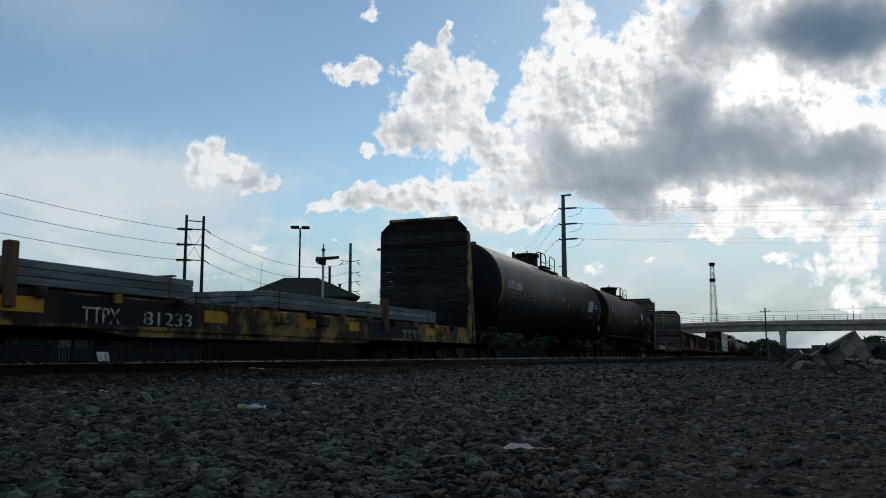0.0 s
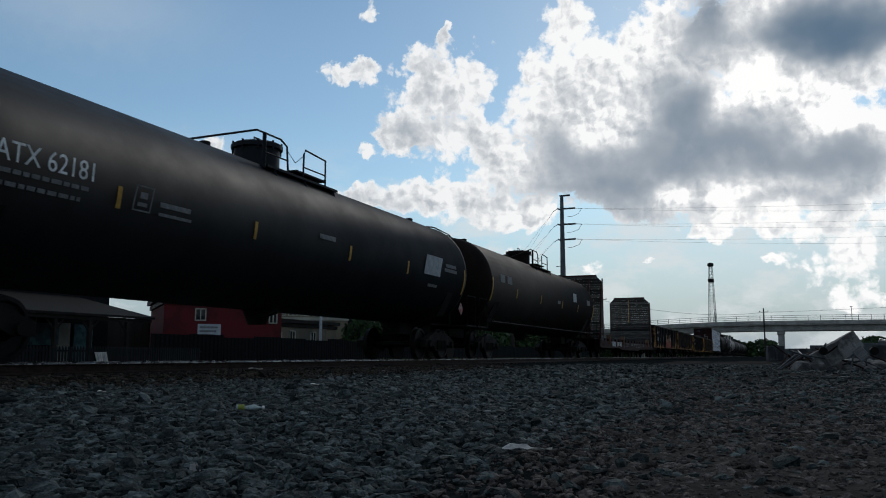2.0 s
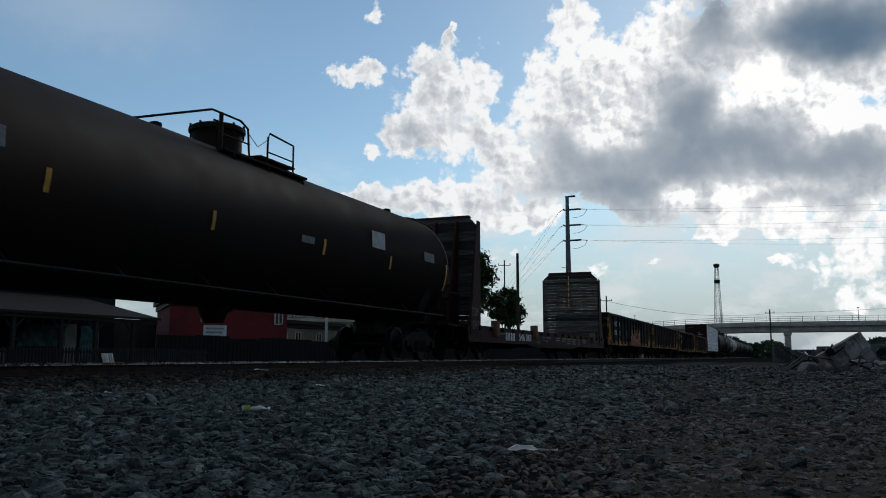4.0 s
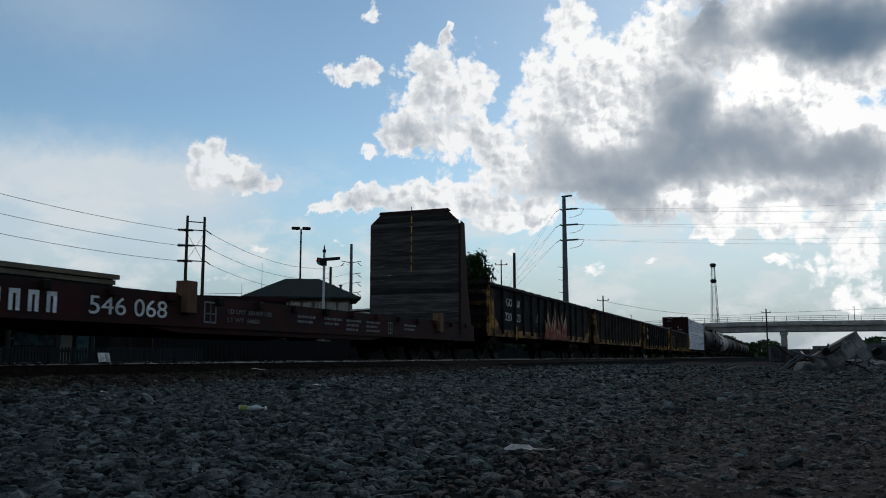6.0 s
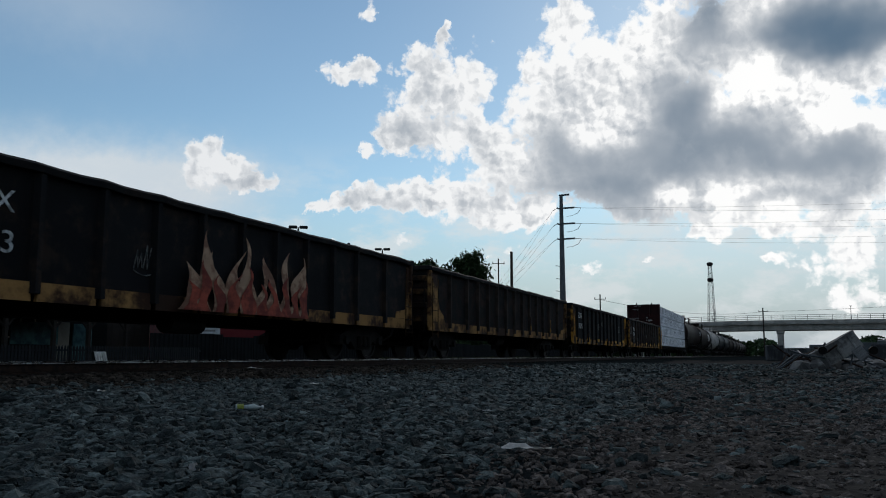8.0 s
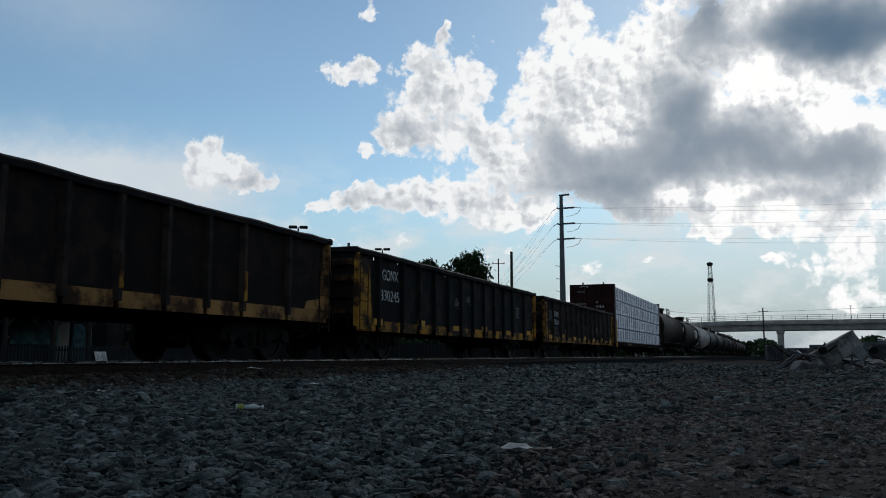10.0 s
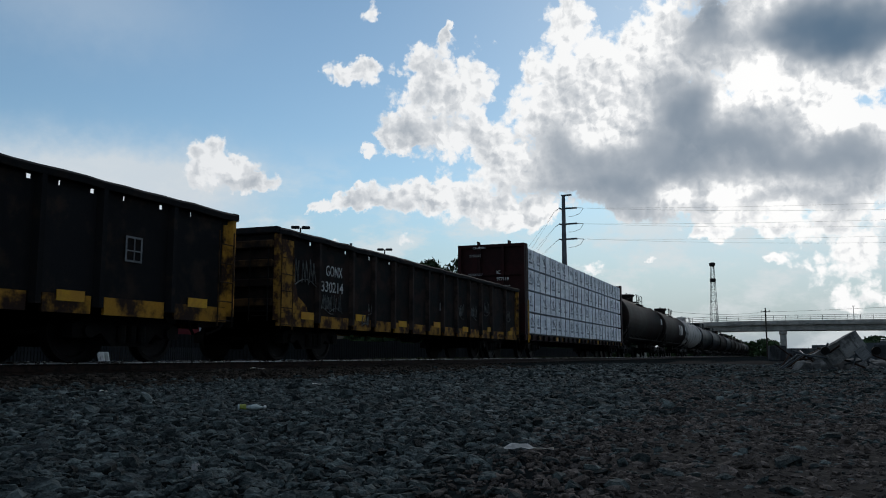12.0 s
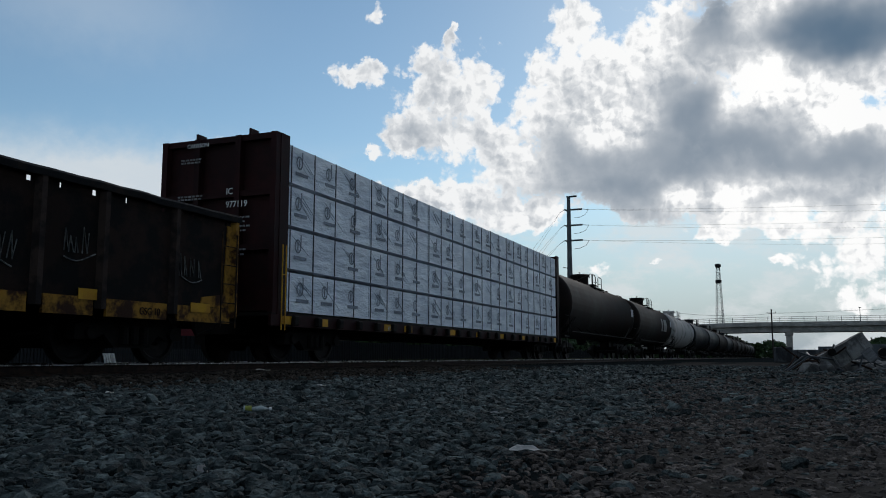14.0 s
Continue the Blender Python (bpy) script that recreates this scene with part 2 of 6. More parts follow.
# ---- materials ----
def mat(name, base, rough=0.7, metal=0.0, second=None, scale=3.0, cover=0.5, grain=60.0, bump=0.15, vary=0.12, spec=0.12, stretch=(1, 1, 1), by="Object"):
    """A worn surface: base colour, a second colour in patches of about 1 / scale metres, fine grain and relief."""
    m = bpy.data.materials.new(name)
    m.use_nodes = True
    t = m.node_tree
    b = t.nodes["Principled BSDF"]
    b.inputs["Roughness"].default_value, b.inputs["Metallic"].default_value = rough, metal
    b.inputs["Specular IOR Level"].default_value = spec
    tc = t.nodes.new("ShaderNodeTexCoord")
    mp = t.nodes.new("ShaderNodeMapping")
    mp.inputs["Scale"].default_value = stretch
    wire(t, tc.outputs[by], mp.inputs[0])
    info = t.nodes.new("ShaderNodeObjectInfo")
    geo = t.nodes.new("ShaderNodeNewGeometry")
    large = noise_out(t, mp.outputs[0], scale, 6, 0.65)
    small = noise_out(t, mp.outputs[0], grain, 4, 0.6)
    col = mixc(t, ramp01(t, large, cover - 0.08, cover + 0.1), second or tuple(c * 0.7 for c in base), base)
    k = mth(t, "ADD", mth(t, "MULTIPLY", mth(t, "SUBTRACT", small, 0.5), vary * 4),
            mth(t, "MULTIPLY", mth(t, "SUBTRACT", mth(t, "FRACT", mth(t, "ADD", geo.outputs["Random Per Island"], info.outputs["Random"])), 0.5), vary * 2.5))
    hsv = t.nodes.new("ShaderNodeHueSaturation")
    wire(t, mth(t, "ADD", k, 1.0), hsv.inputs["Value"])
    wire(t, col, hsv.inputs["Color"])
    wire(t, hsv.outputs[0], b.inputs["Base Color"])
    wire(t, mth(t, "MULTIPLY_ADD", mth(t, "SUBTRACT", large, 0.5), 0.35, rough, True), b.inputs["Roughness"])
    bp = t.nodes.new("ShaderNodeBump")
    bp.inputs["Strength"].default_value, bp.inputs["Distance"].default_value = bump, 0.02
    wire(t, mth(t, "ADD", small, large), bp.inputs["Height"])
    wire(t, bp.outputs[0], b.inputs["Normal"])
    return m


GRAVEL = mat("gravel", (0.024, 0.029, 0.029), .85, second=(0.014, 0.017, 0.018), scale=1.6, grain=45, bump=.9, vary=.25, spec=0)
DIRT = mat("dirt", (0.085, 0.075, 0.066), .95, second=(0.055, 0.049, 0.044), scale=.5, grain=30, bump=1, vary=.25, spec=0)
STONE = mat("ballast_stone", (0.08, 0.096, 0.092), .8, second=(0.022, 0.028, 0.028), scale=9, grain=120, bump=.5, vary=0.5, spec=0.08)
BROWN_STONE = mat("brown_ballast", (0.125, 0.103, 0.09), .9, second=(0.05, 0.042, 0.038), scale=9, grain=120, bump=.5, vary=0.45, spec=0.05)
# rusty brown stone, its colour also lowered for shade beside the train
RAIL_STONE = mat("rusty_shade_darkened_ballast", (0.05, 0.04, 0.032), .9, second=(0.022, 0.019, 0.016), scale=9, grain=120, bump=.5, vary=0.45, spec=0.03)
PALE_STONE = mat("pale_stone", (0.2, 0.2, 0.195), .85, scale=12, grain=80, bump=.4, vary=.2)
RAIL = mat("rail_steel", (0.05, 0.03, 0.022), .75, .3, second=(0.025, 0.016, 0.013), scale=8)
RAILHEAD = mat("polished_rail_head", (.6, .6, .6), .28, 1.0, scale=5, vary=.05, bump=.05)
TIE = mat("creosoted_wood", (0.03, 0.024, 0.02), .9, second=(0.016, 0.014, 0.012), scale=4, stretch=(8, 1, 8))
UNDER = mat("grimy_black_steel", (0.009, 0.0085, 0.008), .8, .2, second=(0.015, 0.012, 0.01), scale=2.5)
WHEEL = mat("wheel_steel", (0.016, 0.014, 0.013), .6, .6, second=(0.009, 0.008, 0.008), scale=6)
TREAD = mat("worn_wheel_rim", (.35, .34, .33), .35, 1.0, scale=9, vary=.06)
BLACK = mat("black_tank_paint", (0.009, 0.0105, 0.0125), .55, 0, second=(0.013, 0.015, 0.017), scale=.7, grain=25, bump=0.03, vary=.08, spec=0.08)
BROWNTANK = mat("dusty_dark_tank_paint", (0.017, 0.0105, 0.0085), .7, 0, second=(0.01, 0.0075, 0.0065), scale=.8, grain=20, bump=.08, spec=0.07)
PALETANK = mat("pale_weathered_tank_paint", (0.42, 0.4, 0.38), .7, 0, second=(0.09, 0.08, 0.07), scale=.7, grain=12, bump=.1, vary=.2, cover=0.4)
PATCHED = mat("brown_tank_paint_with_buffed_patches", (0.02, 0.013, 0.011), .65, 0, second=(0.2, 0.19, 0.18), scale=.55, cover=.36, grain=15, bump=.08, vary=.25)
GREYTANK = mat("dull_grey_tank_paint", (0.05, 0.046, 0.043), .55, 0, second=(0.022, 0.02, 0.019), scale=.8, grain=20, bump=.08)
YELLOW = mat("faded_yellow_paint", (0.34, 0.205, 0.065), .7, 0, second=(0.04, 0.024, 0.015), scale=1.6, cover=0.52, grain=40, bump=.2)
BRIGHT = mat("fresh_yellow_paint", (.62, .33, .03), .6, 0, second=(.5, .24, .03), scale=3)
NAVY = mat("dark_patch_paint", (0.012, 0.014, 0.018), .65, 0, scale=2)
MAROON = mat("oxide_red_paint", (0.045, 0.014, 0.012), .75, 0, second=(0.024, 0.011, 0.01), scale=1.3, bump=.15)
DKMAROON = mat("dark_maroon_paint", (0.024, 0.006, 0.006), .65, 0, second=(0.014, 0.004, 0.004), scale=1.0, bump=.1)
GONDOLA = mat("weathered_black_paint", (0.008, 0.0078, 0.0085), .8, 0, second=(0.026, 0.016, 0.011), scale=1.9, cover=.4, bump=.25, vary=.25)
GONDRUST = mat("rusty_brown_paint", (0.024, 0.014, 0.011), .85, 0, second=(0.007, 0.0065, 0.006), scale=2.2, bump=.25, vary=.25)
RUSTYEL = mat("rusted_yellow_paint", (0.42, 0.2, 0.025), .75, 0, second=(0.028, 0.014, 0.009), scale=1.5, cover=0.5, grain=30, bump=.25)
OLDYEL = mat("stained_tan_paint", (0.33, 0.175, 0.06), .8, 0, second=(0.04, 0.019, 0.011), scale=1.5, cover=0.49, grain=30, bump=.25)
PLANK = mat("weathered_plank", (0.06, 0.055, 0.05), .9, 0, second=(0.03, 0.028, 0.027), scale=1.2, grain=22, bump=.4, vary=0.5, stretch=(6, 1, 14))
LUMBER = mat("grey_lumber", (0.2, 0.23, 0.225), .85, 0, second=(0.115, 0.135, 0.13), scale=.8, grain=20, bump=.3, vary=.16, stretch=(1, 6, 12))
STAKE = mat("rough_wooden_stake", (.17, .095, .06), .9, scale=3, stretch=(6, 6, 1))
STRAP = mat("steel_strap", (.14, .09, .07), .5, .6)
WRAP = mat("white_lumber_wrap", (0.85, 0.87, 0.9), .5, 0, second=(0.66, 0.69, 0.74), scale=1.0, grain=2.2, bump=1.0, vary=0.03, spec=.5)
WRAP.node_tree.nodes["Mapping"].inputs["Scale"].default_value = (1.0, 1.0, 3.2)
WRAP.node_tree.nodes["Mapping"].inputs["Rotation"].default_value = (0, radians(34), 0)
WRAP.node_tree.nodes["Bump"].inputs["Distance"].default_value = .045
PLASTRAP = mat("dark_grey_plastic_strap", (0.09, 0.09, 0.1), .6, scale=4)
WRAPINK = mat("dark_wrap_print", (0.27, 0.29, 0.33), .6)
WHITE = mat("dull_white_lettering", (0.82, 0.82, 0.8), .7, scale=6, second=(0.6, 0.6, 0.58))
WORNLET = mat("worn_white_lettering", (0.5, 0.5, 0.48), .8, scale=7, second=(0.04, 0.035, 0.03), cover=.47)
FADELET = mat("faded_white_lettering", (0.62, 0.62, 0.6), .75, scale=9, second=(0.2, 0.2, 0.19), cover=.46)
GREYLET = mat("faded_grey_lettering", (0.22, 0.22, 0.22), .8, scale=9)
ORANGE = mat("yellow_reflector_strip", (.55, .3, .06), .5)
PLACARD = mat("grey_white_panel", (.42, .44, .45), .6, second=(.32, .33, .34), scale=5)
HAZARD = mat("red_white_placard", (.3, .06, .05), .6, second=(.35, .3, .28), scale=9)
CONCRETE = mat("concrete", (.36, .34, .31), .9, 0, second=(.25, .24, .22), scale=.4, grain=12, bump=.25)
CONCPLATE = mat("dirty_grey_plate", (.2, .2, .2), .7, second=(.12, .12, .12), scale=6)
DKCONC = mat("dirty_broken_concrete", (0.22, 0.213, 0.2), .9, 0, second=(0.09, 0.087, 0.084), scale=2.2, grain=30, bump=.4, vary=.2)
CRATE = mat("dark_weathered_crate_paint", (0.085, 0.088, 0.09), .85, 0, second=(0.035, 0.036, 0.038), scale=1.2, grain=20, bump=.3)
GALV = mat("galvanised_steel", (0.1, 0.108, 0.115), .55, .5, second=(0.07, 0.077, 0.083), scale=.6)
POLEWOOD = mat("dark_pole_wood", (.045, .036, .03), .9, stretch=(6, 6, 1))
LAMPM = mat("bronze_lamp_metal", (.03, .028, .028), .6, .3)
ROOFG = mat("dark_green_roof", (0.02, 0.032, 0.028), .8, second=(0.014, 0.02, 0.019), scale=1.2)
CREAM = mat("cream_siding", (.4, .37, .3), .8, second=(.3, .28, .23), scale=1)
BRICKRED = mat("red_painted_wall", (0.11, 0.017, 0.019), .8, second=(0.07, 0.014, 0.016), scale=.8)
# grey-green taken down to near black: deep shade put into the colour
SHADEWALL = mat("shade_darkened_grey_green_wall", (0.007, 0.009, 0.0095), .85, second=(0.005, 0.006, 0.007), scale=.5)
TANWALL = mat("tan_wall", (0.16, 0.135, 0.095), .85, second=(0.11, 0.095, 0.07), scale=.5)
PALEROOF = mat("pale_metal_roof", (.5, .49, .45), .6, .2, second=(.4, .39, .36), scale=.6)
CANOPY = mat("dark_shingle", (0.02, 0.018, 0.016), .9, second=(0.012, 0.011, 0.01), scale=3)
TEALDOOR = mat("faded_teal_paint", (0.08, 0.17, 0.18), .7, second=(0.04, 0.09, 0.1), scale=2)
PALEWALL = mat("pale_stained_plaster", (0.3, 0.3, 0.28), .9, second=(0.16, 0.16, 0.15), scale=1.5)
GLASS = mat("dark_window_glass", (.03, .035, .04), .12, 0, spec=.8, bump=.01)
FENCE = mat("dark_fence_steel", (.025, .028, .03), .7, .3)
CHIPYEL = mat("chipped_yellow_paint", (0.34, 0.17, 0.028), .8, 0, second=(0.04, 0.018, 0.011), scale=3.2, cover=0.49, grain=30, bump=.3)
RIBDARK = mat("dark_rust_streaked_rib", (.045, .03, .024), .85, 0, second=(.016, .012, .011), scale=2.5)
# rusted paint at the car ends, darkened to carry their shade
ENDRUST = mat("shade_darkened_end_rust", (.085, .045, .018), .85, 0, second=(.014, .009, .007), scale=1.7, cover=.52)
RIBRUST = mat("rust_streaked_rib", (.042, .03, .024), .85, 0, second=(.018, .014, .012), scale=2)
DARKPLANK = mat("blackened_plank", (.028, .029, .032), .9, 0, second=(.012, .012, .014), scale=1.2, grain=22, bump=.4, vary=.45, stretch=(6, 1, 14))
CABLE = mat("black_cable", (.02, .02, .022), .7)
LEAF = mat("dark_green_leaf", (0.035, 0.062, 0.022), .7, second=(0.02, 0.036, 0.015), scale=2, grain=9, bump=.1, vary=.3)
BARK = mat("bark", (.07, .055, .045), .95, stretch=(4, 4, 1))
GRASS = mat("dry_weeds", (.06, .09, .03), .9, second=(.1, .09, .04), scale=1)
CLEAR = mat("clear_crushed_plastic", (0.3, 0.34, 0.33), .25, scale=20, bump=.4)
LIME = mat("lime_label", (0.3, 0.33, 0.06), .5, scale=15)
PAPER = mat("grey_white_litter", (0.8, 0.78, 0.75), .8, second=(0.62, 0.6, 0.57), scale=15)
SPRAYW = mat("white_spray_paint", (0.2, 0.2, 0.19), .7, second=(0.08, 0.08, 0.08), scale=8)
SPRAYR = mat("red_spray_paint", (0.36, 0.075, 0.045), .7, second=(0.17, 0.035, 0.025), scale=3)
SPRAYP = mat("pale_pink_spray_paint", (0.44, 0.28, 0.18), .7, second=(0.22, 0.11, 0.07), scale=4)
SIGNAL = mat("signal_black", (.015, .015, .016), .6)
GREENLENS = mat("green_signal_lens", (.02, .2, .22), .2)
REDLENS = mat("red_signal_lens", (.4, .04, .03), .3)


# ---- mesh helpers ----
def box(bm, x0, x1, y0, y1, z0, z1):
    v = [bm.verts.new(p) for p in ((x0, y0, z0), (x1, y0, z0), (x1, y1, z0), (x0, y1, z0),
                                   (x0, y0, z1), (x1, y0, z1), (x1, y1, z1), (x0, y1, z1))]
    for f in ((3, 2, 1, 0), (4, 5, 6, 7), (0, 1, 5, 4), (1, 2, 6, 5), (2, 3, 7, 6), (3, 0, 4, 7)):
        bm.faces.new([v[i] for i in f])
    return v


def bbox(bm, x0, x1, y0, y1, z0, z1, w=0.01):
    """A box with its edges rounded off."""
    v = box(bm, x0, x1, y0, y1, z0, z1)
    edges = list({e for q in v for e in q.link_edges})
    bmesh.ops.bevel(bm, geom=edges, offset=w, segments=1, affect="EDGES", profile=0.5)


def tube(bm, pts, r, n=8):
    """A bent round bar through the points; r may taper as a pair."""
    pts = [Vector(p) for p in pts]
    rings = []
    for i, p in enumerate(pts):
        a = (pts[min(i + 1, len(pts) - 1)] - pts[max(i - 1, 0)]).normalized()
        side = a.cross(Vector((0, 0, 1)) if abs(a.z) < 0.9 else Vector((1, 0, 0))).normalized()
        up = side.cross(a)
        q = r if isinstance(r, (int, float)) else r[0] + (r[1] - r[0]) * i / max(1, len(pts) - 1)
        rings.append([bm.verts.new(p + side * q * math.cos(k * 2 * math.pi / n) + up * q * math.sin(k * 2 * math.pi / n)) for k in range(n)])
    for a, b in zip(rings, rings[1:]):
        for k in range(n):
            bm.faces.new((a[k], a[(k + 1) % n], b[(k + 1) % n], b[k]))
    bm.faces.new(rings[0][::-1])
    bm.faces.new(rings[-1])


def lathe(bm, prof, n=32, axis="x", c=(0, 0, 0), caps=True):
    """A turned body; prof: rows of place along the axis and radius."""
    rings = []
    for s, r in prof:
        ring = []
        for k in range(n):
            a = 2 * math.pi * k / n
            p = {"x": (s, r * math.cos(a), r * math.sin(a)), "y": (r * math.sin(a), s, r * math.cos(a)), "z": (r * math.cos(a), r * math.sin(a), s)}[axis]
            ring.append(bm.verts.new((p[0] + c[0], p[1] + c[1], p[2] + c[2])))
        rings.append(ring)
    for a, b in zip(rings, rings[1:]):
        for k in range(n):
            bm.faces.new((a[k], a[(k + 1) % n], b[(k + 1) % n], b[k]))
    if caps:
        bm.faces.new(rings[0][::-1])
        bm.faces.new(rings[-1])


def prism(bm, poly, a0, a1, axis="y"):
    """A flat outline pushed through from a0 to a1. poly: pairs in the other two axes."""
    def at(p, q):
        return {"x": (q, p[0], p[1]), "y": (p[0], q, p[1]), "z": (p[0], p[1], q)}[axis]
    lo, hi = [bm.verts.new(at(p, a0)) for p in poly], [bm.verts.new(at(p, a1)) for p in poly]
    n = len(poly)
    bm.faces.new(lo[::-1])
    bm.faces.new(hi)
    for k in range(n):
        bm.faces.new((lo[k], lo[(k + 1) % n], hi[(k + 1) % n], hi[k]))


def mesh_of(name, bm, material, smooth=False):
    bmesh.ops.recalc_face_normals(bm, faces=bm.faces)
    me = bpy.data.meshes.new(name)
    bm.to_mesh(me)
    bm.free()
    me.materials.append(material)
    if smooth:
        for p in me.polygons:
            p.use_smooth = True
        me.set_sharp_from_angle(angle=radians(40))
    return me


def part(name, bm, material, parent=None, label="", smooth=False):
    ob = new(name, mesh_of(name, bm, material, smooth))
    ob.parent = parent
    return tagged(ob, label)


def thing(name, label, category, at=(0, 0, 0), turn=0, group="", kind=""):
    ob = new(name)
    ob.empty_display_size = 0.3
    ob.matrix_basis = pose(*at, 0, 0, turn)
    return tagged(ob, label, category, group, kind)


def words(name, body, size, material, parent, m, label="", squeeze=1.0, depth=0.004):
    """Letters as a thin mesh standing in the plane of m (x along the line, y up)."""
    cu = bpy.data.curves.new(name, "FONT")
    cu.body, cu.size, cu.extrude = body, size, depth
    tmp = bpy.data.objects.new(name, cu)
    scene.collection.objects.link(tmp)
    bpy.context.view_layer.update()
    me = bpy.data.meshes.new_from_object(tmp.evaluated_get(bpy.context.evaluated_depsgraph_get()))
    bpy.data.objects.remove(tmp)
    me.transform(Matrix.Diagonal((squeeze, 1, 1, 1)))
    me.materials.clear()
    me.materials.append(material)
    ob = new(name, me)
    ob.parent = parent
    ob.matrix_basis = m
    return tagged(ob, label)


def spot(bearing, dist, z=0.0):
    return (dist * math.cos(radians(bearing)), dist * math.sin(radians(bearing)), z)


# ---- ground: one sheet to the horizon, rising a little under the track ----
def ground_z(x, y):
    w = np.clip((np.abs(y - TRACK_Y) - 1.9) / 1.6, 0, 1)
    rise = 0.07 * (1 - w * w * (3 - 2 * w))
    return rise + 0.018 * np.sin(x * 1.3 + y * .7) * np.sin(y * 1.1 - x * .4) * np.clip(1 - np.abs(y) / 40, 0, 1)


def grid_mesh(name, xs, ys, material):
    gx, gy = np.meshgrid(xs, ys, indexing="ij")
    co = np.stack([gx, gy, ground_z(gx, gy)], -1).reshape(-1, 3)
    n, m = len(xs), len(ys)
    i = (np.arange(n - 1)[:, None] * m + np.arange(m - 1)[None]).reshape(-1)
    faces = np.stack([i, i + m, i + m + 1, i + 1], -1)
    me = bpy.data.meshes.new(name)
    me.from_pydata(co.tolist(), [], faces.tolist())
    me.materials.append(material)
    for p in me.polygons:
        p.use_smooth = True
    return me


far = [60, 100, 180, 320, 600, 1200, 2600]
xs = np.array([-v for v in far[::-1]] + list(np.arange(-30, 40, .5)) + far)
ys = np.array([-v for v in far[::-1]] + list(np.arange(-20, 26, .5)) + far)
ground = tagged(new("ground", grid_mesh("ground", xs, ys, GRAVEL)), "dark grey crushed-stone ground beside the railway", "ground", kind="structure")


def dirt_lane():
    """The packed lane through the yard, a thin worn layer on the gravel."""
    rows = []
    bm = bmesh.new()
    for k in range(140):
        x = -6 + k * .5
        edge = .4 + .11 * x + .2 * math.sin(x * .8) + .1 * math.sin(x * 2.3)
        ys = [-14 + (edge + 14) * (j / 24) ** .8 for j in range(25)]
        rows.append([bm.verts.new((x, y, float(ground_z(np.array(x), np.array(y))) + (.005 if 0 < j < 24 else -.01))) for j, y in enumerate(ys)])
    for a, b in zip(rows, rows[1:]):
        for j in range(24):
            bm.faces.new((a[j], b[j], b[j + 1], a[j + 1]))
    tagged(part("dirt_lane", bm, DIRT, smooth=True), "packed brown-grey dirt lane through the yard", "ground", kind="structure")


dirt_lane()


def scatter(name, label, count, x_lo, x_hi, y_lo, y_hi, size, material, flat=0.6, cut=None, sink=0.25):
    """Many broken stones in one mesh."""
    # a six-sided slab with its corners cut unevenly
    bv = np.array([(a * q, b * q, c) for c, q in ((-.7, .8), (.15, 1.05), (.7, .62)) for a, b in ((-.95, -.8), (.3, -1.1), (1.05, -.1), (.6, .95), (-.75, .85))])
    bf = [(4, 3, 2, 1, 0), (10, 11, 12, 13, 14)] + [(r + k, r + (k + 1) % 5, r + 5 + (k + 1) % 5, r + 5 + k) for r in (0, 5) for k in range(5)]
    tri = [(f[0], f[k], f[k + 1]) for f in bf for k in range(1, len(f) - 1)]
    bf = np.array(tri)
    rng = np.random.default_rng(len(name) * 7 + count)
    px, py = rng.uniform(x_lo, x_hi, count), rng.uniform(y_lo, y_hi, count)
    if cut is not None:
        keep = cut(px, py, rng.random(count))
        px, py = px[keep], py[keep]
    n = len(px)
    s = size * rng.lognormal(0, .34, n)
    v = bv[None] * rng.uniform(.72, 1.2, (n, len(bv), 1))
    v = v * np.stack([rng.uniform(.7, 1.3, n), rng.uniform(.6, 1.1, n), rng.uniform(flat * .6, flat * 1.3, n)], -1)[:, None]
    a, b = rng.uniform(0, 2 * np.pi, n), rng.normal(0, .5, n)
    ca, sa, cb, sb = np.cos(a)[:, None], np.sin(a)[:, None], np.cos(b)[:, None], np.sin(b)[:, None]
    x, y, z = v[..., 0], v[..., 1] * cb - v[..., 2] * sb, v[..., 1] * sb + v[..., 2] * cb
    x, y = x * ca - y * sa, x * sa + y * ca
    v = np.stack([x, y, z], -1) * s[:, None, None]
    v[..., 0] += px[:, None]
    v[..., 1] += py[:, None]
    v[..., 2] += (ground_z(px, py) + s * sink)[:, None]
    f = (bf[None] + (np.arange(n) * len(bv))[:, None, None]).reshape(-1, 3)
    me = bpy.data.meshes.new(name)
    me.from_pydata(v.reshape(-1, 3).tolist(), [], f.tolist())
    me.materials.append(material)
    return tagged(new(name, me), label, "gravel", kind="stuff")


def fan(lo, hi, worn):
    """Keep what lies ahead between two distances; fewer stones on the worn lane."""
    def cut(x, y, r):
        d, a = np.hypot(x, y), np.degrees(np.arctan2(y, x))
        lane = (y < .4 + .11 * x + .25 * np.sin(x * .8)) & (y > -14)
        return (d > lo) & (d < hi) & ((d < 4.5) | ((a > -12) & (a < 57))) & (r > (y - 6.3) / 1.6) & (~lane | (r < worn))
    return cut


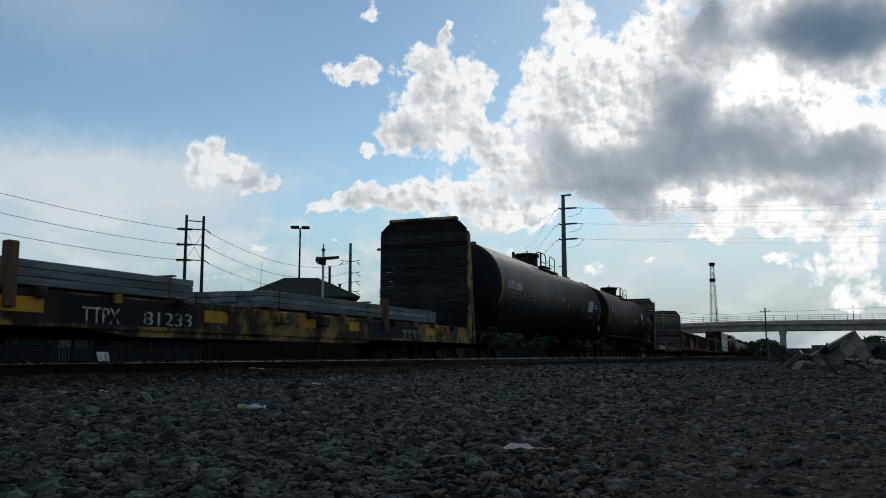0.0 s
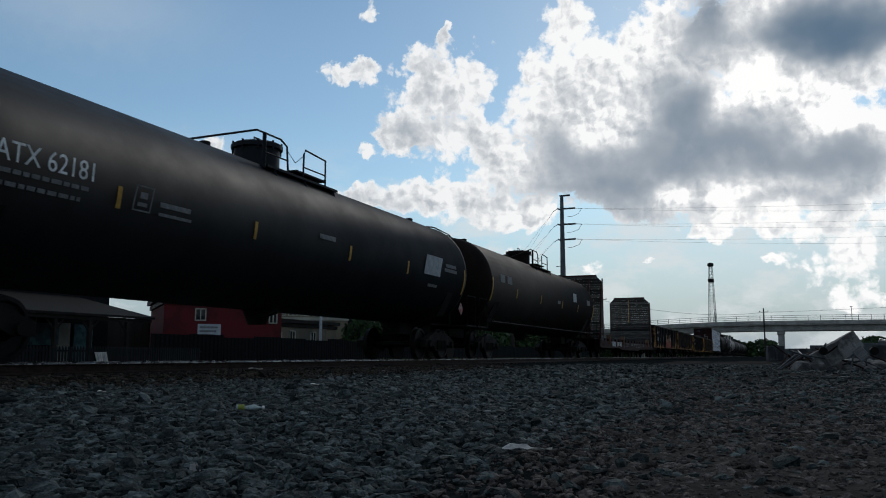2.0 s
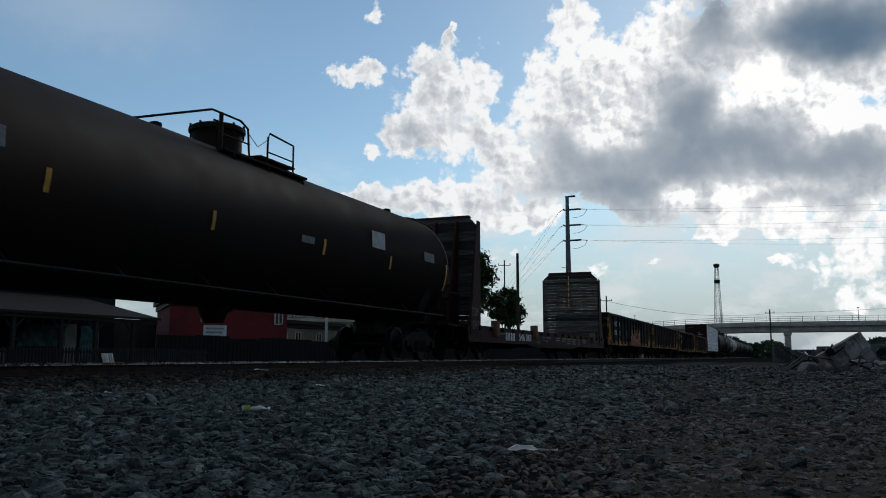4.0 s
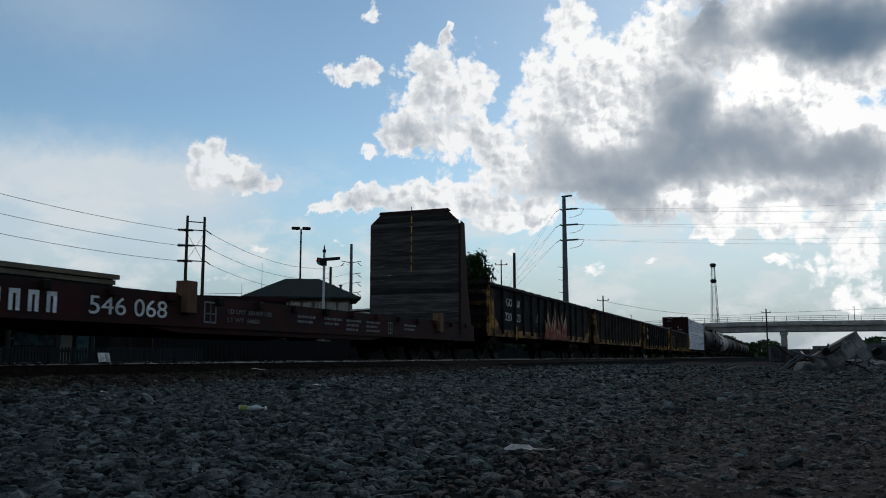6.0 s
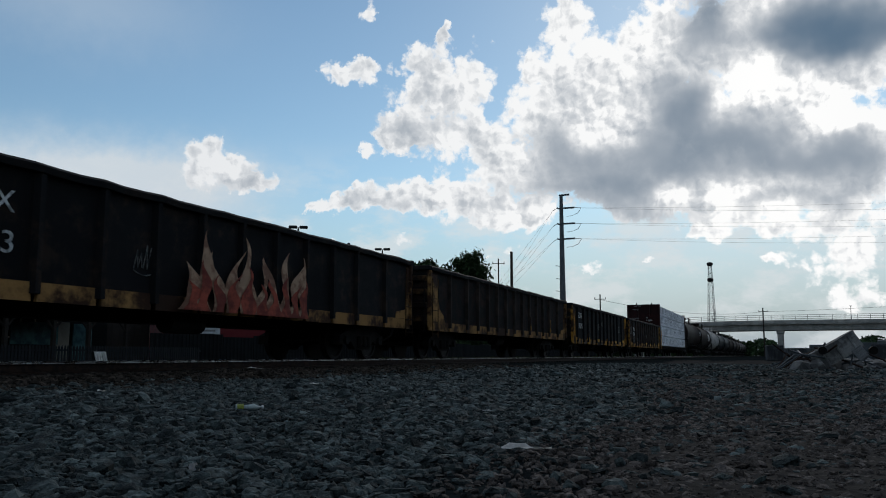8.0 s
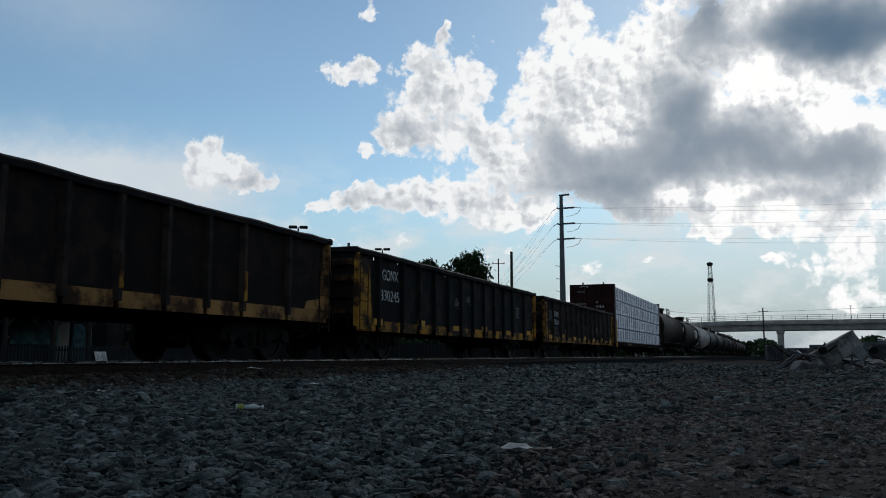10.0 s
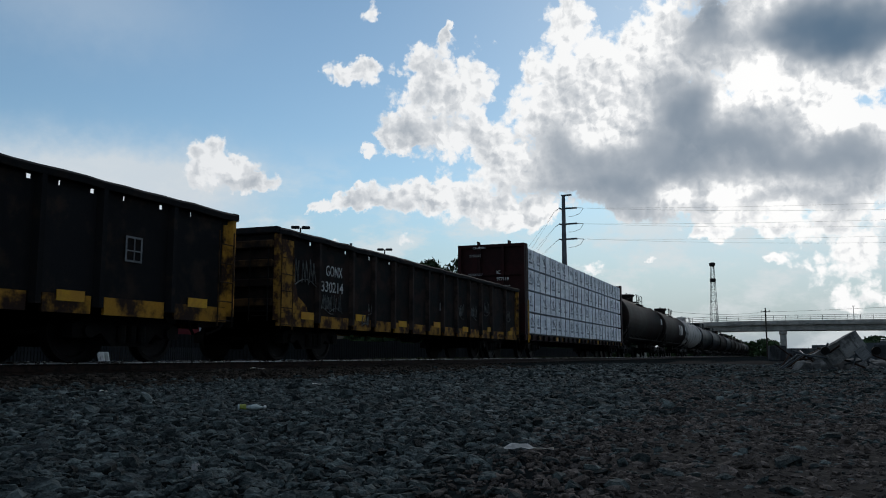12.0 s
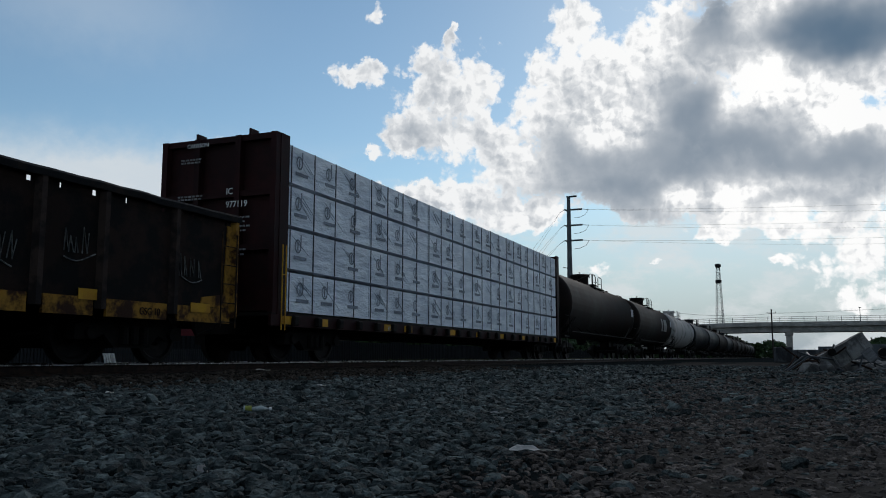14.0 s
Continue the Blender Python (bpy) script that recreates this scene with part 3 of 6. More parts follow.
def railway():
    track = thing("railway_track", "straight railway track with rusty rails on timber ties", "railway track", kind="structure")
    prof = [(-.07, -.17), (.07, -.17), (.07, -.155), (.012, -.13), (.012, -.045), (.036, -.035), (.036, -.004), (-.036, -.004), (-.036, -.035), (-.012, -.045), (-.012, -.13), (-.07, -.155)]
    for side in (-.7535, .7535):
        bm = bmesh.new()
        prism(bm, [(p[0] + side + TRACK_Y, p[1] + RAIL_Z) for p in prof], -60, 900, "x")
        part("rail", bm, RAIL, track, "rusty steel rail")
        bm = bmesh.new()
        prism(bm, [(TRACK_Y + side + a, RAIL_Z + b) for a, b in ((-.037, -.024), (.037, -.024), (.037, -.012), (.026, 0), (-.026, 0), (-.037, -.012))], -60, 900, "x")
        part("rail_head", bm, RAILHEAD, track, "polished running surface of the rail")
    bm = bmesh.new()
    bbox(bm, -.11, .11, -1.3, 1.3, -.17, 0, .012)
    me = mesh_of("tie", bm, TIE)
    for k in range(150):
        ob = new("tie", me)
        ob.parent = track
        ob.matrix_basis = pose(-5 + k * .53, TRACK_Y + .02 * math.sin(k * 2.1), RAIL_Z - .165, 0, 0, .6 * math.sin(k * 1.7))


railway()

# ---- train ----
CARS = []       # every rolling thing with its front end's place at the start
WHEELS = []


def rolling(name, label, category, s0, group="freight cars of the train"):
    ob = thing(name, label, category, (s0, TRACK_Y, RAIL_Z), 0, group)
    CARS.append((ob, s0))
    return ob


def truck_meshes():
    bm = bmesh.new()
    for s in (-1.02, 1.02):
        y0, y1 = s - .09, s + .09
        prism(bm, [(-1.16, .36), (-1.16, .56), (-.86, .66), (-.45, .80), (.45, .80), (.86, .66), (1.16, .56), (1.16, .36), (.78, .36), (.6, .44), (.38, .24), (-.38, .24), (-.6, .44), (-.78, .36)], y0, y1)
        for x in (-.22, 0, .22):
            lathe(bm, [(.3, .07), (.56, .07)], 8, "z", (x, s - .13 if s < 0 else s + .13, 0))
        for x in (-.89, .89):
            lathe(bm, [(s - .16, .1), (s + .16, .1)], 10, "y", (x, 0, .457))
    box(bm, -.22, .22, -1.05, 1.05, .5, .78)
    frame_me = mesh_of("truck", bm, UNDER)
    bm = bmesh.new()
    lathe(bm, [(-.95, .07), (.95, .07)], 10, "y")
    for s in (-1, 1):
        lathe(bm, [(s * .69, .487), (s * .705, .457), (s * .83, .452), (s * .835, .39), (s * .80, .36), (s * .79, .17), (s * .86, .15), (s * .86, .08)], 28, "y")
    ws = mesh_of("wheelset", bm, WHEEL, True)
    bm = bmesh.new()
    for s in (-1, 1):
        lathe(bm, [(s * .835, .452), (s * .838, .452), (s * .838, .40), (s * .835, .40)], 28, "y", caps=False)
        for k in range(3):
            a = k * 2.094
            tube(bm, [(.2 * math.cos(a), s * .80, .2 * math.sin(a)), (.27 * math.cos(a), s * .80, .27 * math.sin(a))], .03, 6)
    rim = mesh_of("rim", bm, TREAD)
    return frame_me, ws, rim


TRUCK, WHEELSET, RIM = truck_meshes()


def add_trucks(car, places, turning):
    for x in places:
        tr = new("truck", TRUCK)
        tr.parent = car
        tr.matrix_basis = pose(x, 0, 0)
        for dx in (-.89, .89):
            w = new("wheelset", WHEELSET)
            w.parent = tr
            w.matrix_basis = pose(dx, 0, .457)
            if turning:
                WHEELS.append((w, dx))


def coupler(car, x, sgn):
    bm = bmesh.new()
    bbox(bm, min(x, x + sgn * .45), max(x, x + sgn * .45), -.09, .09, .78, .98, .02)
    bbox(bm, min(x + sgn * .4, x + sgn * .66), max(x + sgn * .4, x + sgn * .66), -.16, .16, .72, 1.02, .04)
    part("coupler", bm, UNDER, car)
    bm = bmesh.new()
    tube(bm, [(x, -.45, .95), (x + sgn * .25, -.42, .62), (x + sgn * .5, -.3, .5)], .03, 6)
    part("air_hose", bm, UNDER, car)


def ladder(car, x, y, z0, z1, w=.42, along="x", mtl=None, rungs=None):
    bm = bmesh.new()
    dx, dy = (w / 2, 0) if along == "x" else (0, w / 2)
    for s in (-1, 1):
        tube(bm, [(x + s * dx, y + s * dy, z0), (x + s * dx, y + s * dy, z1)], .014, 6)
    n = rungs or max(2, round((z1 - z0) / .36))
    for k in range(n):
        z = z0 + (z1 - z0) * (k + .3) / n
        tube(bm, [(x - dx, y - dy, z), (x + dx, y + dy, z)], .011, 6)
    return part("ladder", bm, mtl or UNDER, car)


def bars(car, x, y, z, rows, length, h=.045, gap=.04, mtl=None, seed=1):
    """Small writing that cannot be read: broken plain bars."""
    rnd = random.Random(seed)
    bm = bmesh.new()
    for k in range(rows):
        q, zz = x, z - k * (h + gap)
        while q < x + length * (1 if k == 0 else .85):
            w = rnd.uniform(.05, .16)
            box(bm, q, q + w, y - .004, y, zz, zz + h)
            q += w + rnd.uniform(.015, .05)
    part("small_lettering", bm, mtl or GREYLET, car)


def fitted(car, body, x0, x1, z0, z1, y, mtl=None, name="lettering", label="", m=None):
    """Letters stretched to stand between two places along the near side and two heights."""
    ob = words(name, body, 1.0, mtl or WHITE, car, m or pose(0, 0, 0, 90, 0, 0), label)
    co = np.array([v.co for v in ob.data.vertices])
    lo, hi = co.min(0), co.max(0)
    sx, sy = (x1 - x0) / (hi[0] - lo[0]), (z1 - z0) / (hi[1] - lo[1])
    ob.data.transform(Matrix.Translation((x0 - lo[0] * sx, z0 - lo[1] * sy, -y if m is None else 0)) @ Matrix.Diagonal((sx, sy, 1, 1)))
    return ob


def letters(car, body, x, y, z, size, mtl=None, squeeze=.9, label=""):
    words("lettering", body, size, mtl or WHITE, car, pose(x, y, z, 90, 0, 0), label, squeeze)


def bulkhead(car, x, face, depth, z0, z1, mtl, gaps, plank_m):
    """A plank-faced end wall. face: +1 when the planks look towards +x."""
    rows = 23
    h = (z1 - z0) / rows
    rnd = random.Random(int(z1 * 100) + face)
    for k in range(rows):
        a, b = z0 + k * h, z0 + (k + 1) * h - .007
        half = 1.5
        top = k >= rows - 2
        w0 = half - (.0 if not top else .16 * (k - rows + 2.2))
        w1 = half - (.0 if not top else .16 * (k - rows + 3.2))
        bm = bmesh.new()
        o = rnd.uniform(-.006, .006)
        j0, j1 = -w0 + rnd.uniform(-.012, .012), -w1 + rnd.uniform(-.012, .012)
        if k in gaps:
            g0 = -.44 + rnd.uniform(0, .06)
            prism(bm, [(j0, a), (g0, a), (g0, a + .035), (-.2, a + .035), (-.2, a), (w0, a), (w1, b), (j1, b)], x - .03 + o, x + .03 + o, "x")
        else:
            prism(bm, [(j0, a), (w0, a), (w1, b), (j1, b)], x - .03 + o, x + .03 + o, "x")
        part("plank", bm, plank_m, car)
    back = -face
    for y in (-1.5, -.75, 0, .75, 1.5):
        bm = bmesh.new()
        w = .05 if abs(y) > 1 else .035
        q0, q1 = x + back * .035, x + back * depth
        zb = z1 - (.42 if abs(y) > 1 else .1)
        prism(bm, [(q0, z0 - .35), (q1, z0 - .35), (q1, z0 + .1), (x + back * .2, zb - .1), (q0, zb)], y - w, y + w, "y")
        part("brace", bm, mtl, car)
    bm = bmesh.new()
    prism(bm, [(-1.22, z1 - .02), (1.22, z1 - .02), (1.16, z1 + .06), (-1.16, z1 + .06)], x - .06, x + .08, "x")
    part("top_cap", bm, mtl, car)


def flatcar(name, label, s0, length, mtl, sill0, sill1, deck, patches, heads, turning=True):
    car = rolling(name, label, "flat car", s0)
    for side in (-1, 1):
        bm = bmesh.new()
        y0, y1 = (side * 1.52, side * 1.46) if side > 0 else (-1.52, -1.46)
        y0, y1 = min(y0, y1), max(y0, y1)
        box(bm, 0, length, y0, y1, sill0, sill1)
        box(bm, 0, length, y0 - .03 if side < 0 else y0, y1 if side < 0 else y1 + .03, sill0 - .02, sill0 + .04)
        prism(bm, [(length * .3, sill0 - .02), (length * .34, sill0 - .12), (length * .66, sill0 - .12), (length * .7, sill0 - .02)], y0 + .005, y1 - .005)
        part("side_sill", bm, mtl, car)
        for k in range(17):
            bm = bmesh.new()
            x = .9 + k * (length - 1.8) / 16
            bbox(bm, x - .07, x + .07, side * 1.53 if side > 0 else side * 1.62, side * 1.62 if side > 0 else side * 1.53, sill1 - .11, sill1 + .03, .012)
            part("stake_pocket", bm, mtl if k % 3 else UNDER, car)
    bm = bmesh.new()
    box(bm, .05, length - .05, -1.45, 1.45, deck - .07, deck)
    part("deck", bm, TIE, car)
    bm = bmesh.new()
    box(bm, .1, length - .1, -.3, .3, .62, deck - .08)
    for k in range(14):
        x = 1 + k * (length - 2) / 13
        box(bm, x - .06, x + .06, -1.44, 1.44, sill0 + .1, deck - .08)
    part("underframe", bm, UNDER, car)
    bm = bmesh.new()
    lathe(bm, [(length * .55, .19), (length * .55 + .9, .19)], 14, "x", (0, -.8, .62))
    part("brake_cylinder", bm, UNDER, car)
    bm = bmesh.new()
    box(bm, length * .45, length * .45 + .5, -1.0, -.6, .5, .85)
    part("brake_valve", bm, UNDER, car)
    for a, b, z0, z1, m2, nm in patches:
        bm = bmesh.new()
        box(bm, a, b, -1.526, -1.521, z0, z1)
        part(nm, bm, m2, car)
    add_trucks(car, (2.3, length - 2.3), turning)
    coupler(car, 0, -1)
    coupler(car, length, 1)
    return car


def yellow_flat():
    L = 24.0
    z0, z1 = .5, .96
    pat = []
    for a, b in ((6.85, 9.75), (16.2, 19.15)):
        pat.append((a, b, z0 + .02, z1 - .02, NAVY, "paint_patch"))
    for a, b in ((5.75, 6.55), (9.95, 10.6), (13.2, 13.7), (15.2, 15.7), (19.75, 20.45)):
        pat.append((a, b, z0 + .16, z0 + .36, BRIGHT, "reflector_plate"))
    car = flatcar("bulkhead_flat_car", "faded yellow bulkhead flat car carrying low lumber bundles", 2.4, L, YELLOW, z0, z1, .98, pat, True)
    bulkhead(car, L - .8, -1, .62, 1.0, 4.49, YELLOW, (7, 9, 10, 11, 12, 13, 14), DARKPLANK)
    bulkhead(car, 1.05, 1, .75, 1.0, 4.43, YELLOW, (6, 12, 14), DARKPLANK)
    fitted(car, "TTPX", 7.21, 7.95, z0 + .05, z0 + .28, -1.535, WORNLET)
    fitted(car, "81233", 8.45, 9.6, z0 + .06, z0 + .27, -1.535, WORNLET)
    for k in range(3):
        bm = bmesh.new()
        a = 18.17 + k * .33
        box(bm, a, a + .27, -1.531, -1.527, z0 + .2, z0 + .27)
        box(bm, a + .09, a + .18, -1.531, -1.527, z0 + .05, z0 + .2)
        part("faded_emblem", bm, GREYLET, car)
    for x in (20.98, 12.3, 13.9):
        bm = bmesh.new()
        bbox(bm, x - .16, x + .16, -1.68, -1.53, z1 - .25, z1 - .02, .02)
        part("lading_winch", bm, YELLOW, car)
    ladder(car, L - .25, -1.56, .5, 1.5, .4)
    for x, z in ((5.97, 1.55), (17.1, 1.5)):
        bm = bmesh.new()
        bbox(bm, x - .08, x + .08, -1.6, -1.46, z1 - .25, z, .012)
        part("wooden_stake", bm, STAKE, car)
    return car


def lumber_load(s0, x0, x1, z, rows, label):
    """Strapped low bundles of sawn boards on the flat car."""
    ob = rolling("lumber_bundle", label, "lumber", s0, "lumber on the flat car")
    rnd = random.Random(int(x0 * 10))
    for k in range(rows):
        for j in range(8):
            y = -1.32 + j * .33
            bm = bmesh.new()
            e0, e1 = rnd.uniform(-.03, .03), rnd.uniform(-.05, .05)
            bbox(bm, x0 + e0, x1 + e1, y + .004, y + .32, z + k * .115, z + k * .115 + .108, .006)
            part("board", bm, LUMBER, ob)
    top = z + rows * .115
    for x in (x0 + .5, (x0 + x1) / 2, x1 - .55):
        bm = bmesh.new()
        box(bm, x - .02, x + .02, -1.335, 1.335, top, top + .006)
        box(bm, x - .02, x + .02, -1.338, -1.33, z - .02, top)
        part("strap", bm, STRAP, ob)
        bm = bmesh.new()
        bbox(bm, x - .05, x + .05, -1.4, 1.35, top + .004, top + .03, .008)
        part("batten", bm, STAKE, ob)
    for x in (x0 + .5, x1 - .5):
        bm = bmesh.new()
        bbox(bm, x - .06, x + .06, -1.36, 1.36, 1.062, z, .008)
        part("dunnage", bm, STAKE, ob)
    return ob


def tank(name, label, s0, mtl, front, rear, marks, walk_side=False, turning=True, dome=8.6, n=48):
    """A tank car; front and rear: where the straight shell begins and ends, from the car's front end."""
    car = rolling(name, label, "tank car", s0)
    R, zc = 1.57, 2.65
    L = rear + (front - 0)
    prof = [(front - .62 * math.sin(a), R * math.cos(a) if a < 1.57 else .02) for a in [1.5, 1.3, 1.1, .9, .7, .5, .3, .12]]
    prof += [(front, R), (front + .02, R + .012), (front + .1, R + .012), (front + .12, R)]
    prof += [(rear - .12, R), (rear - .1, R + .012), (rear - .02, R + .012), (rear, R)]
    prof += [(rear + .62 * math.sin(a), R * math.cos(a)) for a in [.12, .3, .5, .7, .9, 1.1, 1.3, 1.5]]
    bm = bmesh.new()
    lathe(bm, prof, n, "x", (0, 0, zc))
    part("tank_shell", bm, mtl, car, smooth=True)
    # manway, platform and rails on top
    bm = bmesh.new()
    cx = front + dome + .12
    lathe(bm, [(zc + R - .12, .5), (zc + R + .4, .5), (zc + R + .41, .57), (zc + R + .5, .57), (zc + R + .54, .5), (zc + R + .56, .2)], 20, "z", (cx, 0, 0))
    tube(bm, [(cx - .12, 0, zc + R + .54), (cx - .12, 0, zc + R + .68), (cx + .12, 0, zc + R + .68), (cx + .12, 0, zc + R + .54)], .02, 6)
    for k in range(10):
        a = k * .628
        tube(bm, [(cx + .55 * math.cos(a), .55 * math.sin(a), zc + R + .34), (cx + .55 * math.cos(a), .55 * math.sin(a), zc + R + .55)], .025, 5)
    part("manway", bm, mtl, car, smooth=True)
    px = front + dome
    bm = bmesh.new()
    for s in (-1, 1):
        box(bm, px - 1.0, px + 2.0, s * .82 - .2, s * .82 + .2, zc + R - .27, zc + R - .22)
    box(bm, px + .65, px + 2.0, -.7, .7, zc + R - .01, zc + R + .03)
    for x in (px - .7, px + .5, px + 1.8):
        for s in (-1, 1):
            tube(bm, [(x, s * 1.0, zc + R - .25), (x, s * 1.12, zc + R - .75)], .025, 6)
    part("top_platform", bm, mtl, car)
    zt, zp = zc + R + .43, zc + R - .26
    for s in (-1, 1):
        bm = bmesh.new()
        y = s * .97
        tube(bm, [(px - 2.85, y * .4, zc + R - .1), (px - 1.3, y * .97, zt), (px - .45, y, zt), (px - .2, y, zt - .1), (px - .13, y, zp)], .022, 8)
        tube(bm, [(px - 1.06, y, zt), (px - 1.06, y, zp - .05)], .042, 8)
        tube(bm, [(px - 1.06, y, zt - .4), (px - .13, y, zt - .4)], .016, 6)
        part("platform_railing", bm, mtl, car)
        bm = bmesh.new()
        tube(bm, [(px + .49, y, zp), (px + .51, y, zt - .1), (px + .58, y, zt), (px + 1.48, y, zt - .05), (px + 1.48, y, zp)], .022, 8)
        tube(bm, [(px + .5, y, zt - .4), (px + 1.48, y, zt - .4)], .016, 6)
        tube(bm, [(px - .15, y, zt - .2), (px + .15, y, zt - .38), (px + .5, y, zt - .15)], .008, 5)
        part("platform_railing", bm, mtl, car)
    for x in (front + 1.1, px - 2.3, rear - 1.4):
        bm = bmesh.new()
        lathe(bm, [(zc + R - .04, .12), (zc + R + .2, .12), (zc + R + .22, .07)], 10, "z", (x + .7, .1, 0))
        part("fitting", bm, mtl, car)
    bm = bmesh.new()
    tube(bm, [(front - 1.7, -.1, 1.08), (front - 1.7, -.1, zc + R - .04), (front - .2, -.1, zc + R + .05), (front + .3, -.1, zc + R - .02)], .024, 6)
    tube(bm, [(front - 1.4, -.1, 1.08), (front - 1.4, -.1, zc + R - .03)], .02, 6)
    part("end_railing", bm, mtl, car)
    bm = bmesh.new()
    tube(bm, [(rear + 1.1, -.6, 1.08), (rear + 1.1, -.6, zc + R - .12), (rear - .3, -.6, zc + R - .06), (rear - .9, -.6, zc + R - .12)], .024, 6)
    part("end_railing", bm, mtl, car)
    # saddles, stub sills, end platforms
    for x, q in ((front + 1.05, front - 1.35), (rear - 1.05, rear - 2.2)):
        bm = bmesh.new()
        box(bm, q, q + 3.55, -.28, .28, .74, 1.15)
        prism(bm, [(-1.45, 2.0), (-1.1, 1.3), (-.35, .95), (-.35, .72), (.35, .72), (.35, .95), (1.1, 1.3), (1.45, 2.0), (1.3, 1.75), (.8, 1.28), (0, 1.1), (-.8, 1.28), (-1.3, 1.75)], x - .25, x + .25, "x")
        part("saddle", bm, UNDER, car)
    for x, s in ((front - .75, -1), (rear + .75, 1)):
        bm = bmesh.new()
        box(bm, x - .5, x + .5, -1.5, 1.5, 1.03, 1.08)
        for y in (-1.5, 1.5):
            tube(bm, [(x - s * .45, y, 1.08), (x - s * .45, y, 2.0), (x + s * .35, y, 2.0), (x + s * .35, y, 1.08)], .02, 6)
            tube(bm, [(x - .2, y, 1.04), (x - .2, y, .5), (x + .2, y, .5), (x + .2, y, 1.04)], .018, 6)
        part("end_platform", bm, UNDER, car, "grimy end platform with grab rails")
    bm = bmesh.new()
    lathe(bm, [(.78, .2), (.98, .28), (1.15, .34)], 12, "z", ((front + rear) / 2, 0, 0))
    tube(bm, [((front + rear) / 2 - .6, -.9, 1.0), ((front + rear) / 2, 0, .9)], .03, 6)
    part("bottom_outlet", bm, UNDER, car)
    if walk_side:
        bm = bmesh.new()
        for s in (-1, 1):
            tube(bm, [(front + .2, s * 1.5, 1.28), (rear - .2, s * 1.5, 1.28)], .03, 6)
            for k in range(9):
                x = front + .6 + k * (rear - front - 1.2) / 8
                tube(bm, [(x, s * 1.5, 1.28), (x, s * 1.2, 1.55)], .015, 6)
        part("side_rail", bm, UNDER, car)
    # yellow strips that follow the shell
    if marks:
        for x, a0, a1 in ((front + .16, -24, 6), (front + 3.16, -14, -2), (front + 6.73, -14, -2), (front + 10.55, -14, -2), (front + 13.86, -14, -2), (rear - .16, -24, 4)):
            bm = bmesh.new()
            rows = []
            for k in range(7):
                a = radians(180 - (a0 + (a1 - a0) * k / 6))
                rows.append([bm.verts.new((x + dx, (R + rr) * math.cos(a), zc + (R + rr) * math.sin(a))) for dx, rr in ((-.045, .014), (.045, .014), (.045, .02), (-.045, .02))])
            for a, b in zip(rows, rows[1:]):
                for k in range(4):
                    bm.faces.new((a[k], a[(k + 1) % 4], b[(k + 1) % 4], b[k]))
            part("reflector_strip", bm, ORANGE, car)
    add_trucks(car, (front + 1.05, rear - 1.05), turning)
    coupler(car, front - 1.3, -1)
    coupler(car, rear + 1.3, 1)
    return car


def on_shell(x, up, tilt_in=0.02):
    """A pose on the near side of a tank shell at an angle above its middle."""
    a = radians(up)
    R = 1.57 + tilt_in
    return pose(x, -R * math.cos(a), 2.65 + R * math.sin(a), 90 - up, 0, 0)


